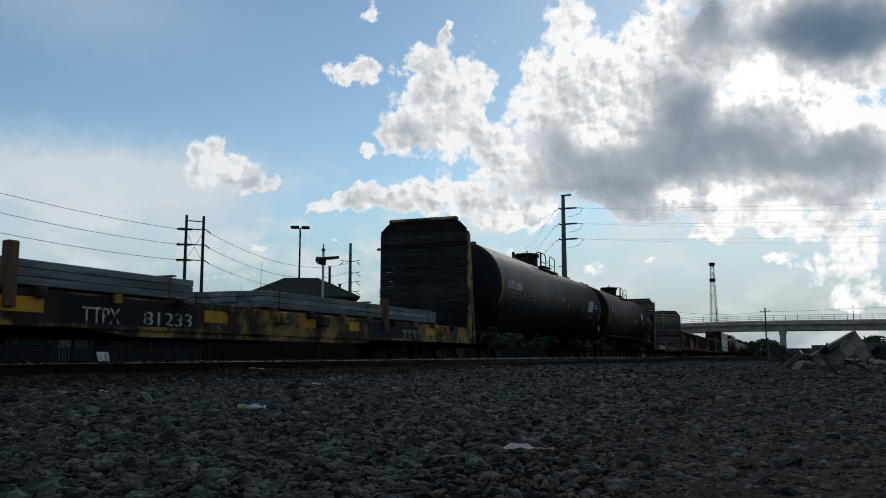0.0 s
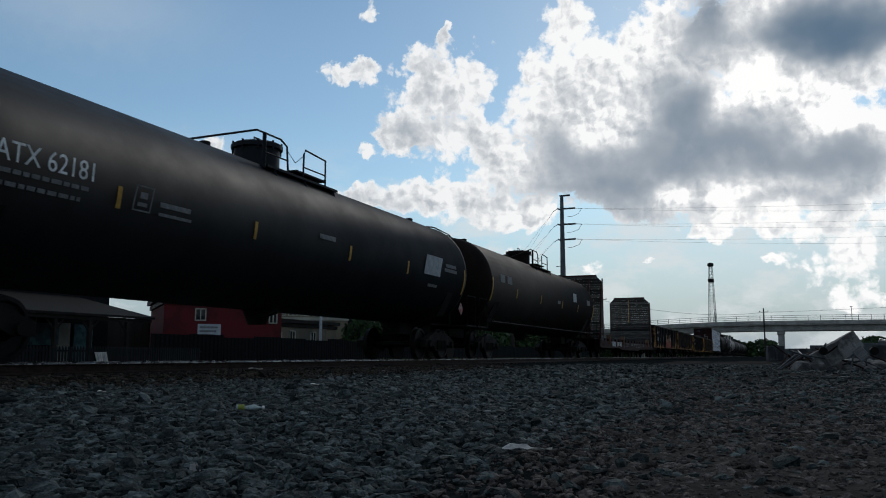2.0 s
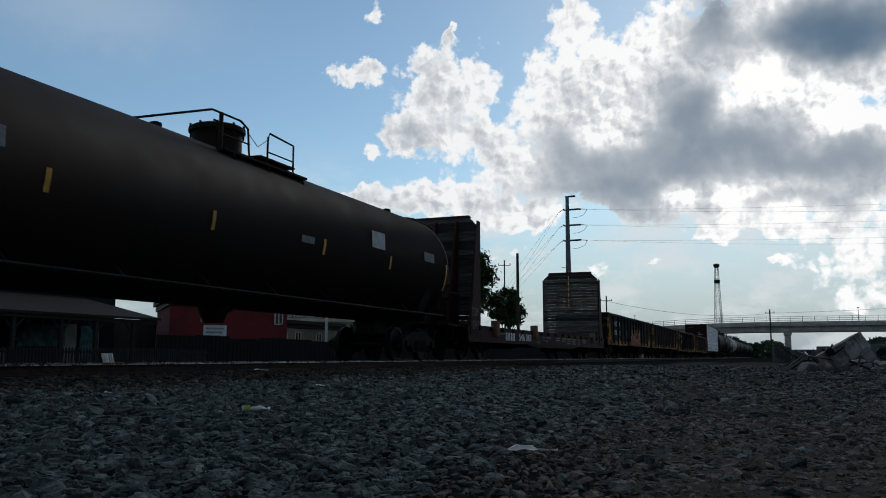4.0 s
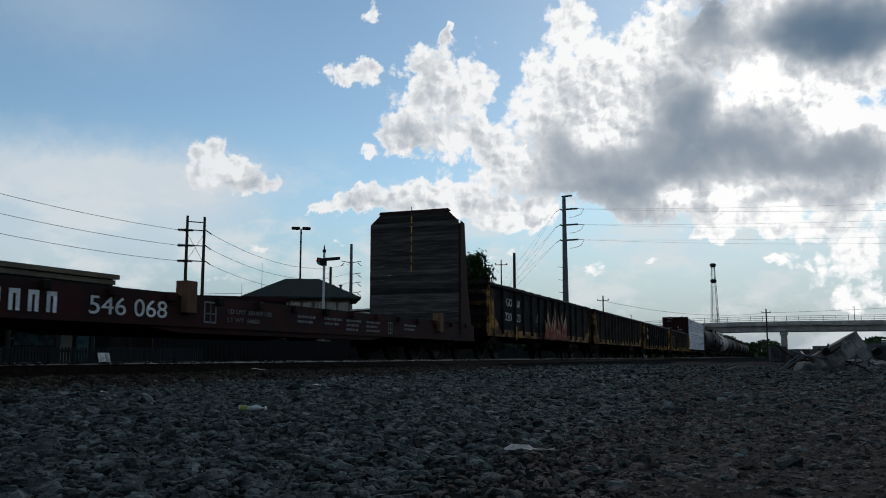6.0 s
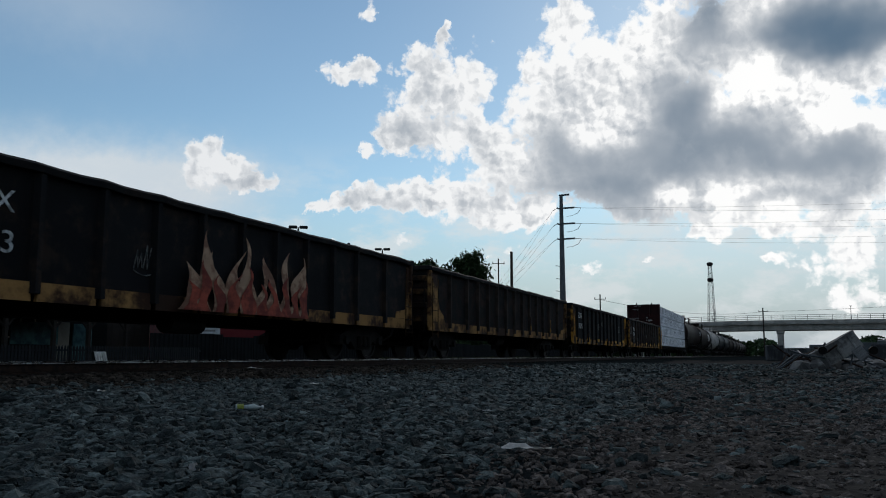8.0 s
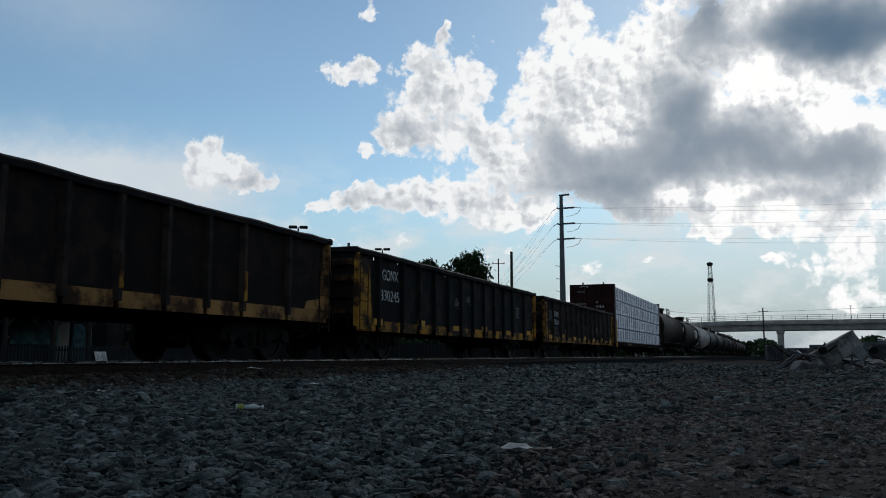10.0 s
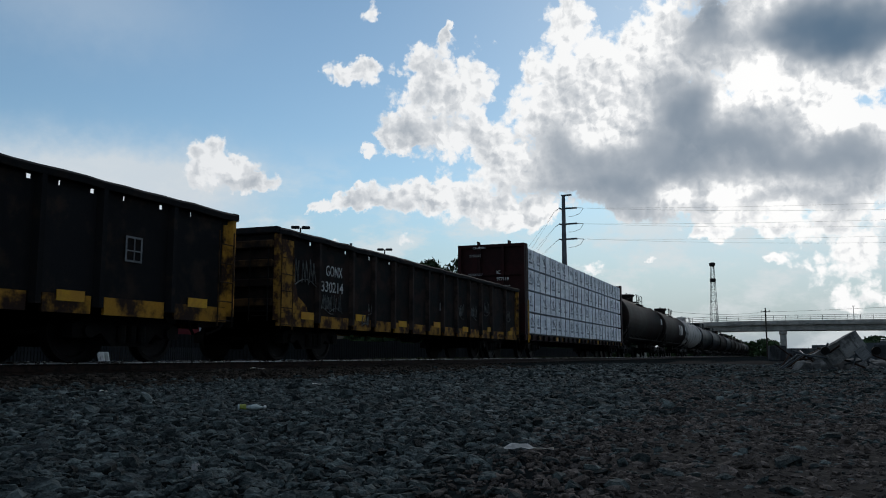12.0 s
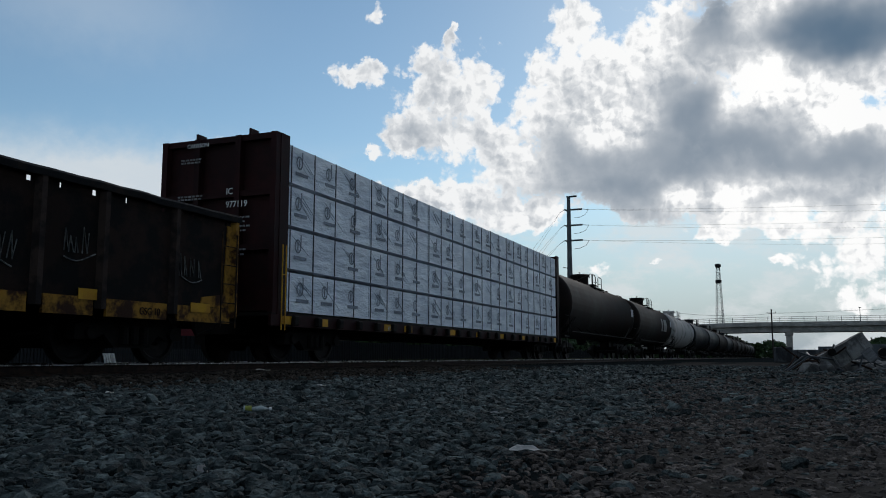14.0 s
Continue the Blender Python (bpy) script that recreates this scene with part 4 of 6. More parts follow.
def gondola(name, label, s0, length, mtl, band, ribs, slots, turning=True, top=2.62, low=.8, rib_m=None, flare=True):
    car = rolling(name, label, "gondola car", s0)
    for side in (-1, 1):
        y0, y1 = (-1.47, -1.44) if side < 0 else (1.44, 1.47)
        lead, first = (3.2, 1.65) if flare else (2.72, 1.25)
        inner = [lead + (length - 3.2 - lead) * k / ribs for k in range(ribs + 1)]
        at = [0, first] + inner + [length - 1.65, length]
        for k in range(len(at) - 1):
            bm = bmesh.new()
            a, b = at[k], at[k + 1]
            zt = top - .12
            step = b - a
            if slots:
                box(bm, a, b, y0, y1, low + .26, zt - .09)
                cuts = [a, a + step * .28, a + step * .8, b]
                for q0, q1, g0 in zip(cuts, cuts[1:], (0, .05, .09)):
                    box(bm, q0 + g0, q1, y0, y1, zt - .09, zt)
            else:
                box(bm, a, b, y0, y1, low + .26, zt)
            part("side_panel", bm, mtl, car)
            bm = bmesh.new()
            box(bm, a + (.13 if slots else .05), b - (.13 if slots else .05), y0 - .02 if side < 0 else y0, y1 if side < 0 else y1 + .02, low, low + .255)
            part("sill_panel", bm, band, car)
        for k, x in enumerate(at):
            bm = bmesh.new()
            x = min(max(x, .06), length - .06)
            o = -1.56 if side < 0 else 1.47
            prism(bm, [(x - .09, o + (.09 if side < 0 else 0)), (x - .045, o + (0 if side < 0 else .09)), (x + .045, o + (0 if side < 0 else .09)), (x + .09, o + (.09 if side < 0 else 0))], low + .1, top - .12, "z")
            part("rib", bm, (rib_m or mtl) if 0 < k < len(at) - 1 else band, car)
        bm = bmesh.new()
        rnd = random.Random(int(s0))
        n = 40
        rows = []
        for k in range(n + 1):
            x = length * k / n
            dz, dy = rnd.uniform(-.012, .012), rnd.uniform(-.012, .012)
            cy = side * 1.48 + dy
            rows.append([bm.verts.new((x, cy + p, top + q + dz)) for p, q in ((-.09, -.12), (.09, -.12), (.1, -.03), (.05, .01), (-.05, .01), (-.1, -.03))])
        for a, b in zip(rows, rows[1:]):
            for j in range(6):
                bm.faces.new((a[j], a[(j + 1) % 6], b[(j + 1) % 6], b[j]))
        bm.faces.new(rows[0])
        bm.faces.new(rows[-1][::-1])
        part("top_chord", bm, GONDOLA, car)
    for x, s in ((.0, -1), (length, 1)):
        bm = bmesh.new()
        box(bm, min(x, x - s * .04), max(x, x - s * .04), -1.44, 1.44, .95, top - .1)
        part("end_panel", bm, mtl, car)
        for k in range(4):
            bm = bmesh.new()
            z = 1.05 + k * .38
            bbox(bm, min(x, x + s * .1), max(x, x + s * .1), -1.46, 1.46, z, z + .16, .02)
            # rust colour with the shade of the end wall painted in
            part("end_rib", bm, ENDRUST, car)
        bm = bmesh.new()
        bbox(bm, x - .09, x + .09, -1.56, 1.56, top - .12, top + .015, .02)
        part("end_chord", bm, GONDOLA, car)
        bm = bmesh.new()
        if not flare:
            wide = .82 if s < 0 else .3
            prism(bm, [(x, low + .262), (x - s * wide * 1.15, low + .262), (x - s * wide * 1.05, low + .7), (x - s * wide, 1.7), (x - s * wide * .95, top - .22), (x, top - .2)], -1.492, -1.474)
        elif s > 0:
            prism(bm, [(x, low + .262), (x - .95, low + .262), (x - .9, low + .42), (x - .32, low + .5), (x - .26, top - .2), (x, top - .2)], -1.492, -1.474)
        else:
            prism(bm, [(x, low + .262), (x - s * 1.3, low + .262), (x - s * 1.18, low + .45), (x - s * .85, low + .62), (x - s * .72, low + 1.0), (x - s * .66, top - .2), (x, top - .2)], -1.492, -1.474)
        part("corner_plate", bm, band, car)
        ladder(car, x - s * .3, -1.58, .6, top - .35, .42, mtl=ENDRUST)
        ladder(car, x + s * .13, -1.2, .75, top - .35, .42, "y", mtl=UNDER)
    bm = bmesh.new()
    box(bm, .05, length - .05, -1.43, 1.43, 1.0, 1.06)
    part("floor_plate", bm, GONDRUST, car)
    bm = bmesh.new()
    box(bm, .0, length, -.3, .3, .66, .99)
    for k in range(12):
        x = .8 + k * (length - 1.6) / 11
        box(bm, x - .05, x + .05, -1.4, 1.4, .82, .99)
    lathe(bm, [(length * .46, .19), (length * .46 + .9, .19)], 12, "x", (0, -.85, .66))
    part("underframe", bm, UNDER, car)
    add_trucks(car, (2.1, length - 2.1), turning)
    coupler(car, 0, -1)
    coupler(car, length, 1)
    return car


def build_train():
    yellow_flat()
    lumber_load(2.4, 1.5, 9.85, 1.03, 3, "low strapped bundle of grey sawn lumber on the yellow flat car")
    lumber_load(2.4, 12.1, 21.0, 1.03, 3, "thin strapped bundle of grey sawn lumber on the yellow flat car")
    # black tank car
    b = tank("tank_car", "long glossy black tank car with white lettering and yellow strips", 27.5, BLACK, 1.5, 19.9, True, dome=8.9)
    fitted(b, "GATX 62181", 0, 1.92, 0, .27, 0, m=on_shell(2.2, -3.5))
    words("lettering", "62181", .2, GREYLET, b, pose(.93, .3, 3.35, 90, 0, -90), "", .9)
    for k in range(2):
        bm = bmesh.new()
        rnd = random.Random(k)
        q = 0
        while q < 1.7 - k * .1:
            w = rnd.uniform(.06, .2)
            box(bm, q, q + w, 0, .06, -.003, .003)
            q += w + .04
        ob = part("small_lettering", bm, GREYLET, b)
        ob.matrix_basis = on_shell(2.34, -9 - 6 * k)
    for x, up, w, h, m2, nm in ((16.46, -10, 1.2, .54, PLACARD, "grey_panel"), (18.1, 2, .85, .1, GREYLET, "small_lettering"), (18.0, -3, 1.0, .1, GREYLET, "small_lettering"), (5.55, -8, .75, .08, GREYLET, "small_lettering"), (5.55, -13, .8, .05, GREYLET, "small_lettering"), (10.6, -2, .7, .1, GREYLET, "small_lettering"), (16.9, -22, .7, .08, GREYLET, "small_lettering")):
        bm = bmesh.new()
        box(bm, 0, w, 0, h, -.003, .003)
        part(nm, bm, m2, b).matrix_basis = on_shell(x, up)
    bm = bmesh.new()
    for a, w, c, h in ((0, .4, 0, .025), (0, .4, .375, .025), (0, .025, 0, .4), (.375, .025, 0, .4), (.1, .2, .08, .06), (.12, .16, .2, .1)):
        box(bm, a, a + w, c, c + h, -.003, .003)
    part("stencil", bm, GREYLET, b).matrix_basis = on_shell(4.95, -13)
    bm = bmesh.new()
    prism(bm, [(0, -.2), (.2, 0), (0, .2), (-.2, 0)], -.005, .005, "y")
    part("hazard_placard", bm, HAZARD, b, "red and white diamond placard").matrix_basis = pose(19.6, -1.5, 1.55)
    c = tank("tank_car", "dusty dark tank car with a side rail", 48.6, BROWNTANK, 1.4, 19.2, True, True, dome=8.7)
    for x, up, w, h, m2, nm in ((2.4, 2, .55, .28, GREYLET, "small_lettering"), (3.25, 2, .6, .28, GREYLET, "small_lettering"), (14.2, 2, .7, .4, PLACARD, "grey_panel"), (17.4, 2, .7, .25, GREYLET, "small_lettering"), (11.0, -8, .5, .14, GREYLET, "small_lettering")):
        bm = bmesh.new()
        box(bm, 0, w, 0, h, -.003, .003)
        part(nm, bm, m2, c).matrix_basis = on_shell(x, up)
    # oxide red bulkhead flat
    L = 21.9
    z0, z1 = .6, 1.08
    d = flatcar("bulkhead_flat_car", "empty oxide-red bulkhead flat car with weathered plank ends", 69.7, L, MAROON, z0, z1, 1.12, [(.6, 1.3, z0 + .1, z1 - .1, TIE, "worn_patch"), (20.4, 20.9, z0 + .05, z1 - .12, PLANK, "worn_patch"), ], True)
    bulkhead(d, 1.1, 1, .95, 1.14, 4.68, MAROON, (), PLANK)
    bulkhead(d, L - 1.35, -1, .95, 1.14, 4.64, MAROON, (), PLANK)
    bm = bmesh.new()
    for k in range(4):
        a = 3.85 + k * .3
        box(bm, a, a + .06, -1.532, -1.526, z0 + .08, z0 + .36)
        box(bm, a + .06, a + .17, -1.532, -1.526, z0 + .3, z0 + .36)
        box(bm, a + .11, a + .17, -1.532, -1.526, z0 + .08, z0 + .3)
    part("owner_mark", bm, WHITE, d)
    fitted(d, "546 068", 5.5, 7.14, z0 + .1, z0 + .36, -1.53)
    fitted(d, "LD LMT 201400 LBS", 8.75, 10.15, z0 + .25, z0 + .33, -1.53, GREYLET)
    fitted(d, "LT WT  64600", 8.75, 9.75, z0 + .1, z0 + .18, -1.53, GREYLET)
    for k, (x, n) in enumerate(((11.1, 2), (12.2, 2), (13.2, 3), (14.2, 3), (16.4, 2), (3.0, 1))):
        bars(d, x, -1.528, z1 - .2, n, .7, .05, .05, GREYLET, k)
    bm = bmesh.new()
    for k in range(4, 11):
        box(bm, L - 1.39, L - 1.385, .06, .09, 1.5 + k * .31, 1.5 + k * .31 + .22)
    part("yellow_line", bm, ORANGE, d)
    fitted(d, "FORM", .2, .8, 1.38, 1.66, -1.562, SPRAYW, "graffiti", "white spray-painted letters")
    fitted(d, "MOWER", .19, .92, .97, 1.25, -1.562, SPRAYW, "graffiti", "white spray-painted letters")
    stencil(d, 8.08, 1.526, z0 + .06, .34)
    stencil(d, 15.4, 1.526, z0 + .06, .26)
    for side in (-1, 1):
        bm = bmesh.new()
        prism(bm, [(.12, .9), (1.06, .9), (1.06, 4.5), (.72, 4.5)], side * 1.55 - .006, side * 1.55 + .006)
        part("side_gusset", bm, MAROON, d)
        bm = bmesh.new()
        prism(bm, [(L - 1.3, .9), (L - .5, .9), (L - .95, 4.25), (L - 1.3, 4.3)], side * 1.55 - .006, side * 1.55 + .006)
        part("side_gusset", bm, MAROON, d)
    for x in (2.7, 7.62, 18.8):
        bm = bmesh.new()
        bbox(bm, x - .13, x + .13, -1.64, -1.4, .8, 1.33, .01)
        part("stake", bm, STAKE, d)
    # gondolas
    e = gondola("gondola_car", "weathered black gondola with tan sills and flame graffiti", 93.07, 16.8, GONDOLA, OLDYEL, 9, False)
    fitted(e, "GO", 2.17, 2.91, 1.92, 2.2, -1.48, FADELET)
    fitted(e, "NX", 3.34, 3.98, 1.92, 2.2, -1.48, FADELET)
    fitted(e, "320", 2.05, 2.84, 1.39, 1.68, -1.48, FADELET)
    fitted(e, "323", 3.32, 3.99, 1.39, 1.68, -1.48, FADELET)
    flames(e, 7.6)
    for x, za, zb in ((.06, .95, 1.95), (3.2, .7, 1.2)):
        bm = bmesh.new()
        box(bm, x - .05, x + .05, -1.572, -1.563, za, zb)
        part("yellow_strip", bm, BRIGHT, e)
    f = gondola("gondola_car", "rust-brown gondola with stained sills", 111.15, 17.0, GONDRUST, OLDYEL, 10, False, rib_m=RIBRUST)
    for x in (10.62, 13.8):
        bm = bmesh.new()
        bbox(bm, x - .04, x + .04, -1.585, -1.555, 1.08, 1.62, .005)
        part("yellow_strip", bm, RUSTYEL, f)
    g = gondola("gondola_car", "dark gondola with yellow sills and slotted top edge", 129.45, 16.0, GONDOLA, RUSTYEL, 9, True, low=.68, flare=False)
    fitted(g, "GONX", 1.48, 2.42, 1.97, 2.24, -1.495, FADELET)
    fitted(g, "330245", 1.4, 2.5, 1.45, 1.72, -1.495, FADELET)
    h = gondola("gondola_car", "dark rusty gondola with yellow sills and white graffiti", 146.86, 16.7, GONDRUST, CHIPYEL, 9, True, top=2.6, low=.68, rib_m=RIBDARK)
    fitted(h, "GONX", 2.03, 2.77, 1.82, 2.05, -1.48, FADELET)
    fitted(h, "330214", 1.84, 2.81, 1.47, 1.7, -1.48, FADELET)
    for car, n in ((g, 6), (h, 7)):
        L = 16.0 if car is g else 16.7
        for k in range(n):
            bm = bmesh.new()
            x = 1.0 + k * (L - 2.2) / (n - 1)
            box(bm, x, x + .5, -1.502, -1.492, .84 + .06 * (k % 2), .99 + .06 * (k % 2))
            part("reflector_plate", bm, BRIGHT, car)
    stencil(g, 13.3, z=1.5, s=.36)
    letters(g, "DSG 10", 9.4, -1.497, .74, .16, DKMAROON, .9)
    letters(h, "GSG 10", 14.3, -1.497, .74, .16, DKMAROON, .9)
    scrawl(h, .72, 1.4, .75, 3, 1.496)
    scrawl(h, 1.85, .98, .45, 5, 1.48)
    scrawl(h, 2.2, .95, .5, 47, 1.48)
    scrawl(h, 3.7, .75, .3, 53, 1.5)
    scrawl(h, 4.1, 1.05, .35, 8, 1.478)
    scrawl(h, 10.2, 1.2, .5, 11, 1.478)
    scrawl(h, 12.8, 1.4, .5, 13, 1.478)
    scrawl(h, 8.7, 1.3, .4, 23, 1.478)
    scrawl(h, 11.4, 1.2, .5, 29, 1.478)
    scrawl(h, 15.2, 1.3, .5, 31, 1.478)
    scrawl(g, 7.8, 1.7, .3, 17, 1.478)
    scrawl(g, 6.7, 1.5, .35, 37, 1.478)
    scrawl(e, 6.2, 1.3, .5, 19, 1.478)
    centerbeam()
    # the string of tank cars behind
    kinds = ((BROWNTANK, "dark brown tank car in a long string"), (BROWNTANK, "dark brown tank car in a long string"), (GREYTANK, "grey tank car in a long string"), (BLACK, "black tank car in a long string"), (PALETANK, "pale weathered grey tank car in a long string"), (PATCHED, "brown tank car with pale buffed patches"), (BLACK, "black tank car in a long string"))
    s = 188.2
    for k in range(18):
        m2, lab = kinds[(0, 1, 4, 3, 3, 1, 3, 1, 5, 5, 0, 5, 3, 2, 1, 0, 3, 1)[k]]
        w = tank("tank_car", lab, s, m2, 1.4, 19.3, False, k < 2, k < 1, 8.7, 32 if k < 4 else 20)
        if k in (0, 1, 2):
            bm = bmesh.new()
            box(bm, 0, .8, 0, .45, -.003, .003)
            part("grey_panel", bm, PLACARD, w).matrix_basis = on_shell(18.1, 2)
        if k == 1:
            for q, wide in ((12.6, .9), (14.0, 1.9)):
                bm = bmesh.new()
                rnd = random.Random(int(q))
                rings = [[bm.verts.new(on_shell(q + wide * i / 6 + rnd.uniform(-.06, .06), -16 + 9 * j) @ Vector((0, 0, 0))) for i in range(7)] for j in range(5)]
                for j in range(4):
                    for i in range(6):
                        bm.faces.new((rings[j][i], rings[j][i + 1], rings[j + 1][i + 1], rings[j + 1][i]))
                bmesh.ops.solidify(bm, geom=bm.faces[:], thickness=-.012)
                part("buffed_patch", bm, PALETANK, w, "pale painted-over patch")
        s += 20.6


def flames(car, x):
    """Spray-painted flames on the side, as thin painted shapes."""
    def tongue(x0, w, h, lean, mtl, o):
        n = 14
        left, right = [], []
        for k in range(n + 1):
            q = k / n
            mid = lean * q * q + .13 * q * math.sin(q * 7 + x0 * 3)
            half = w * .5 * (1 - q) ** .85 * (1 + .4 * math.sin(q * 8 + x0 * 2))
            left.append((x0 + mid - half, .84 + h * q))
            right.append((x0 + mid + half, .84 + h * q))
        bm = bmesh.new()
        for k in range(n):
            quad = [left[k], right[k], right[k + 1], left[k + 1]]
            vs = [bm.verts.new((p[0], o, p[1])) for p in quad] + [bm.verts.new((p[0], o + .004, p[1])) for p in quad]
            bm.faces.new(vs[:4])
            bm.faces.new(vs[4:])
        part("flame_graffiti", bm, mtl, car, "red and pink spray-painted flame")
    for k, (dx, w, h, lean) in enumerate(((-.1, .55, .8, -.05), (.15, .5, 1.38, .2), (.62, .45, 1.05, -.25), (1.0, .5, 1.15, .28), (1.5, .55, 1.4, -.15), (1.95, .4, .95, .1), (2.35, .5, 1.1, -.3), (2.75, .45, 1.3, .1), (3.1, .45, 1.05, .2), (3.45, .5, 1.25, -.1))):
        tongue(x + dx, w, h, lean, SPRAYP, -1.582 - .001 * k)
        tongue(x + dx + .03, w * .8, h * .62, lean * .4, SPRAYR, -1.596 - .001 * k)


def scrawl(car, x, z, size, seed, y):
    """A slanting spray-painted tag: sharp zigzag letters over one long sweep."""
    rnd = random.Random(seed)
    bm = bmesh.new()
    r = .006 + .009 * min(size, .7)
    lean = rnd.uniform(-.2, .25)
    q = x
    while q < x + size:
        w = size * rnd.uniform(.22, .4)
        pts = []
        for k in range(rnd.choice((3, 4, 5))):
            up = (k % 2) * size * rnd.uniform(.45, .75)
            pts.append((q + w * k / 4 + lean * up, -y - .004, z + size * .25 + up + rnd.uniform(-.04, .04) * size))
        tube(bm, pts, r, 4)
        q += w * 1.15
    sweep = [(x + size * (1.15 * k / 8), -y - .004, z + size * (.2 - .16 * math.sin(k * .42 + seed))) for k in range(9)]
    tube(bm, sweep, r, 4)
    part("graffiti", bm, SPRAYW, car, "scrawled white spray paint")


def stencil(car, x, y=1.496, z=1.55, s=.42):
    bm = bmesh.new()
    for a, b, c, d in ((0, s, 0, .03), (0, s, s, s + .03), (0, .03, 0, s), (s - .03, s, 0, s), (s * .5, s * .56, 0, s), (0, s, s * .45, s * .5)):
        box(bm, x + a, x + b, -y - .006, -y, z + c, z + d)
    part("stencil", bm, GREYLET, car)


def centerbeam():
    s0, L = 164.6, 23.6
    car = rolling("centerbeam_flat_car", "dark maroon centerbeam flat car with tall ends", "flat car", s0)
    zt = 4.56
    for x, s in ((.48, -1), (L - .48, 1)):
        # tall end walls with panel frames
        bm = bmesh.new()
        box(bm, min(x, x - s * .05), max(x, x - s * .05), -1.38, 1.38, .95, zt)
        part("end_wall", bm, DKMAROON, car)
        bm = bmesh.new()
        for y in (-1.4, -.55, .45, 1.27):
            box(bm, min(x, x + s * .16), max(x, x + s * .16), y, y + .13, .95, zt)
        for z in (1.0, 2.2, 3.3, zt - .12):
            box(bm, min(x, x + s * .12), max(x, x + s * .12), -1.38, 1.38, z, z + .12)
        part("end_frame", bm, DKMAROON, car)
        for y in (-1.41, 1.35):
            bm = bmesh.new()
            box(bm, min(x, x - s * .32), max(x, x - s * .32), y, y + .06, .9, zt)
            part("corner_post", bm, DKMAROON, car)
        for y in (-.75, .55):
            bm = bmesh.new()
            bbox(bm, x - .1, x + .2, y, y + .05, zt, zt + .14, .01)
            part("lifting_lug", bm, DKMAROON, car)
        ladder(car, x - s * .12, -1.47, .62, 2.3, .13, mtl=BRIGHT if s < 0 else UNDER, rungs=2)
    words("lettering", "IC", .18, WHITE, car, pose(.3, -.25, 3.35, 90, 0, -90), "", .95)
    words("lettering", "977119", .18, WHITE, car, pose(.3, -.25, 3.08, 90, 0, -90), "", .95)
    words("lettering", "CAUTION", .12, WHITE, car, pose(.3, .75, 4.38, 90, 0, -90), "", 1.0)
    bm = bmesh.new()
    rnd = random.Random(8)
    for k, (y0, y1, z) in enumerate(((-.75, -.25, 2.85), (-.7, -.25, 2.76), (-.75, -.3, 2.67), (-.7, -.28, 2.58), (-.75, -.25, 2.2), (-.7, -.3, 2.1), (.35, .95, 3.35), (.35, .95, 3.29), (.4, .9, 4.12), (.4, .9, 4.06))):
        y = y1
        while y > y0:
            w = rnd.uniform(.03, .09)
            box(bm, .312, .318, y - w, y, z, z + .035)
            y -= w + .025
    part("small_lettering", bm, GREYLET, car)
    bm = bmesh.new()
    for y in (-.12, .06):
        box(bm, .55, L - .55, y, y + .06, 1.0, zt - .1)
    part("center_beam", bm, DKMAROON, car)
    bm = bmesh.new()
    box(bm, .3, L - .3, -.4, .4, .55, .9)
    box(bm, .3, L - .3, -1.39, 1.39, .9, .97)
    part("deck", bm, UNDER, car)
    for side in (-1, 1):
        bm = bmesh.new()
        box(bm, .2, L - .2, side * 1.42 - .03, side * 1.42 + .03, .7, .93)
        part("side_sill", bm, DKMAROON, car)
    for k in range(24):
        bm = bmesh.new()
        x = 1.0 + k * .93
        bbox(bm, x - .09, x + .09, -1.55, -1.455, .72, .92, .02)
        part("strap_winch", bm, UNDER, car)
    for k, x in enumerate((.6, 1.9, 5.2, 6.4, 9.6, 12.0, 14.5, 17, 19.5, 22)):
        bm = bmesh.new()
        box(bm, x, x + .5, -1.456, -1.451, .74, .9)
        part("reflector_plate", bm, BRIGHT, car)
    letters(car, "977119", 5.4, -1.456, .74, .16, WHITE, .9)
    add_trucks(car, (2.4, L - 2.4), True)
    coupler(car, 0, -1)
    coupler(car, L, 1)
    # wrapped lumber, four tiers, each package a thing that rides on the car
    n, x0 = 6, .86
    w = (L - 2 * x0) / n
    tiers = ((1.0, 1.79), (1.87, 2.67), (2.75, 3.55), (3.63, 4.4))
    for side in (-1, 1):
        for k in range(n):
            for j, (a, b) in enumerate(tiers):
                pack(s0, x0 + k * w, x0 + (k + 1) * w - .02, side, a, b, k * 4 + j, side < 0)


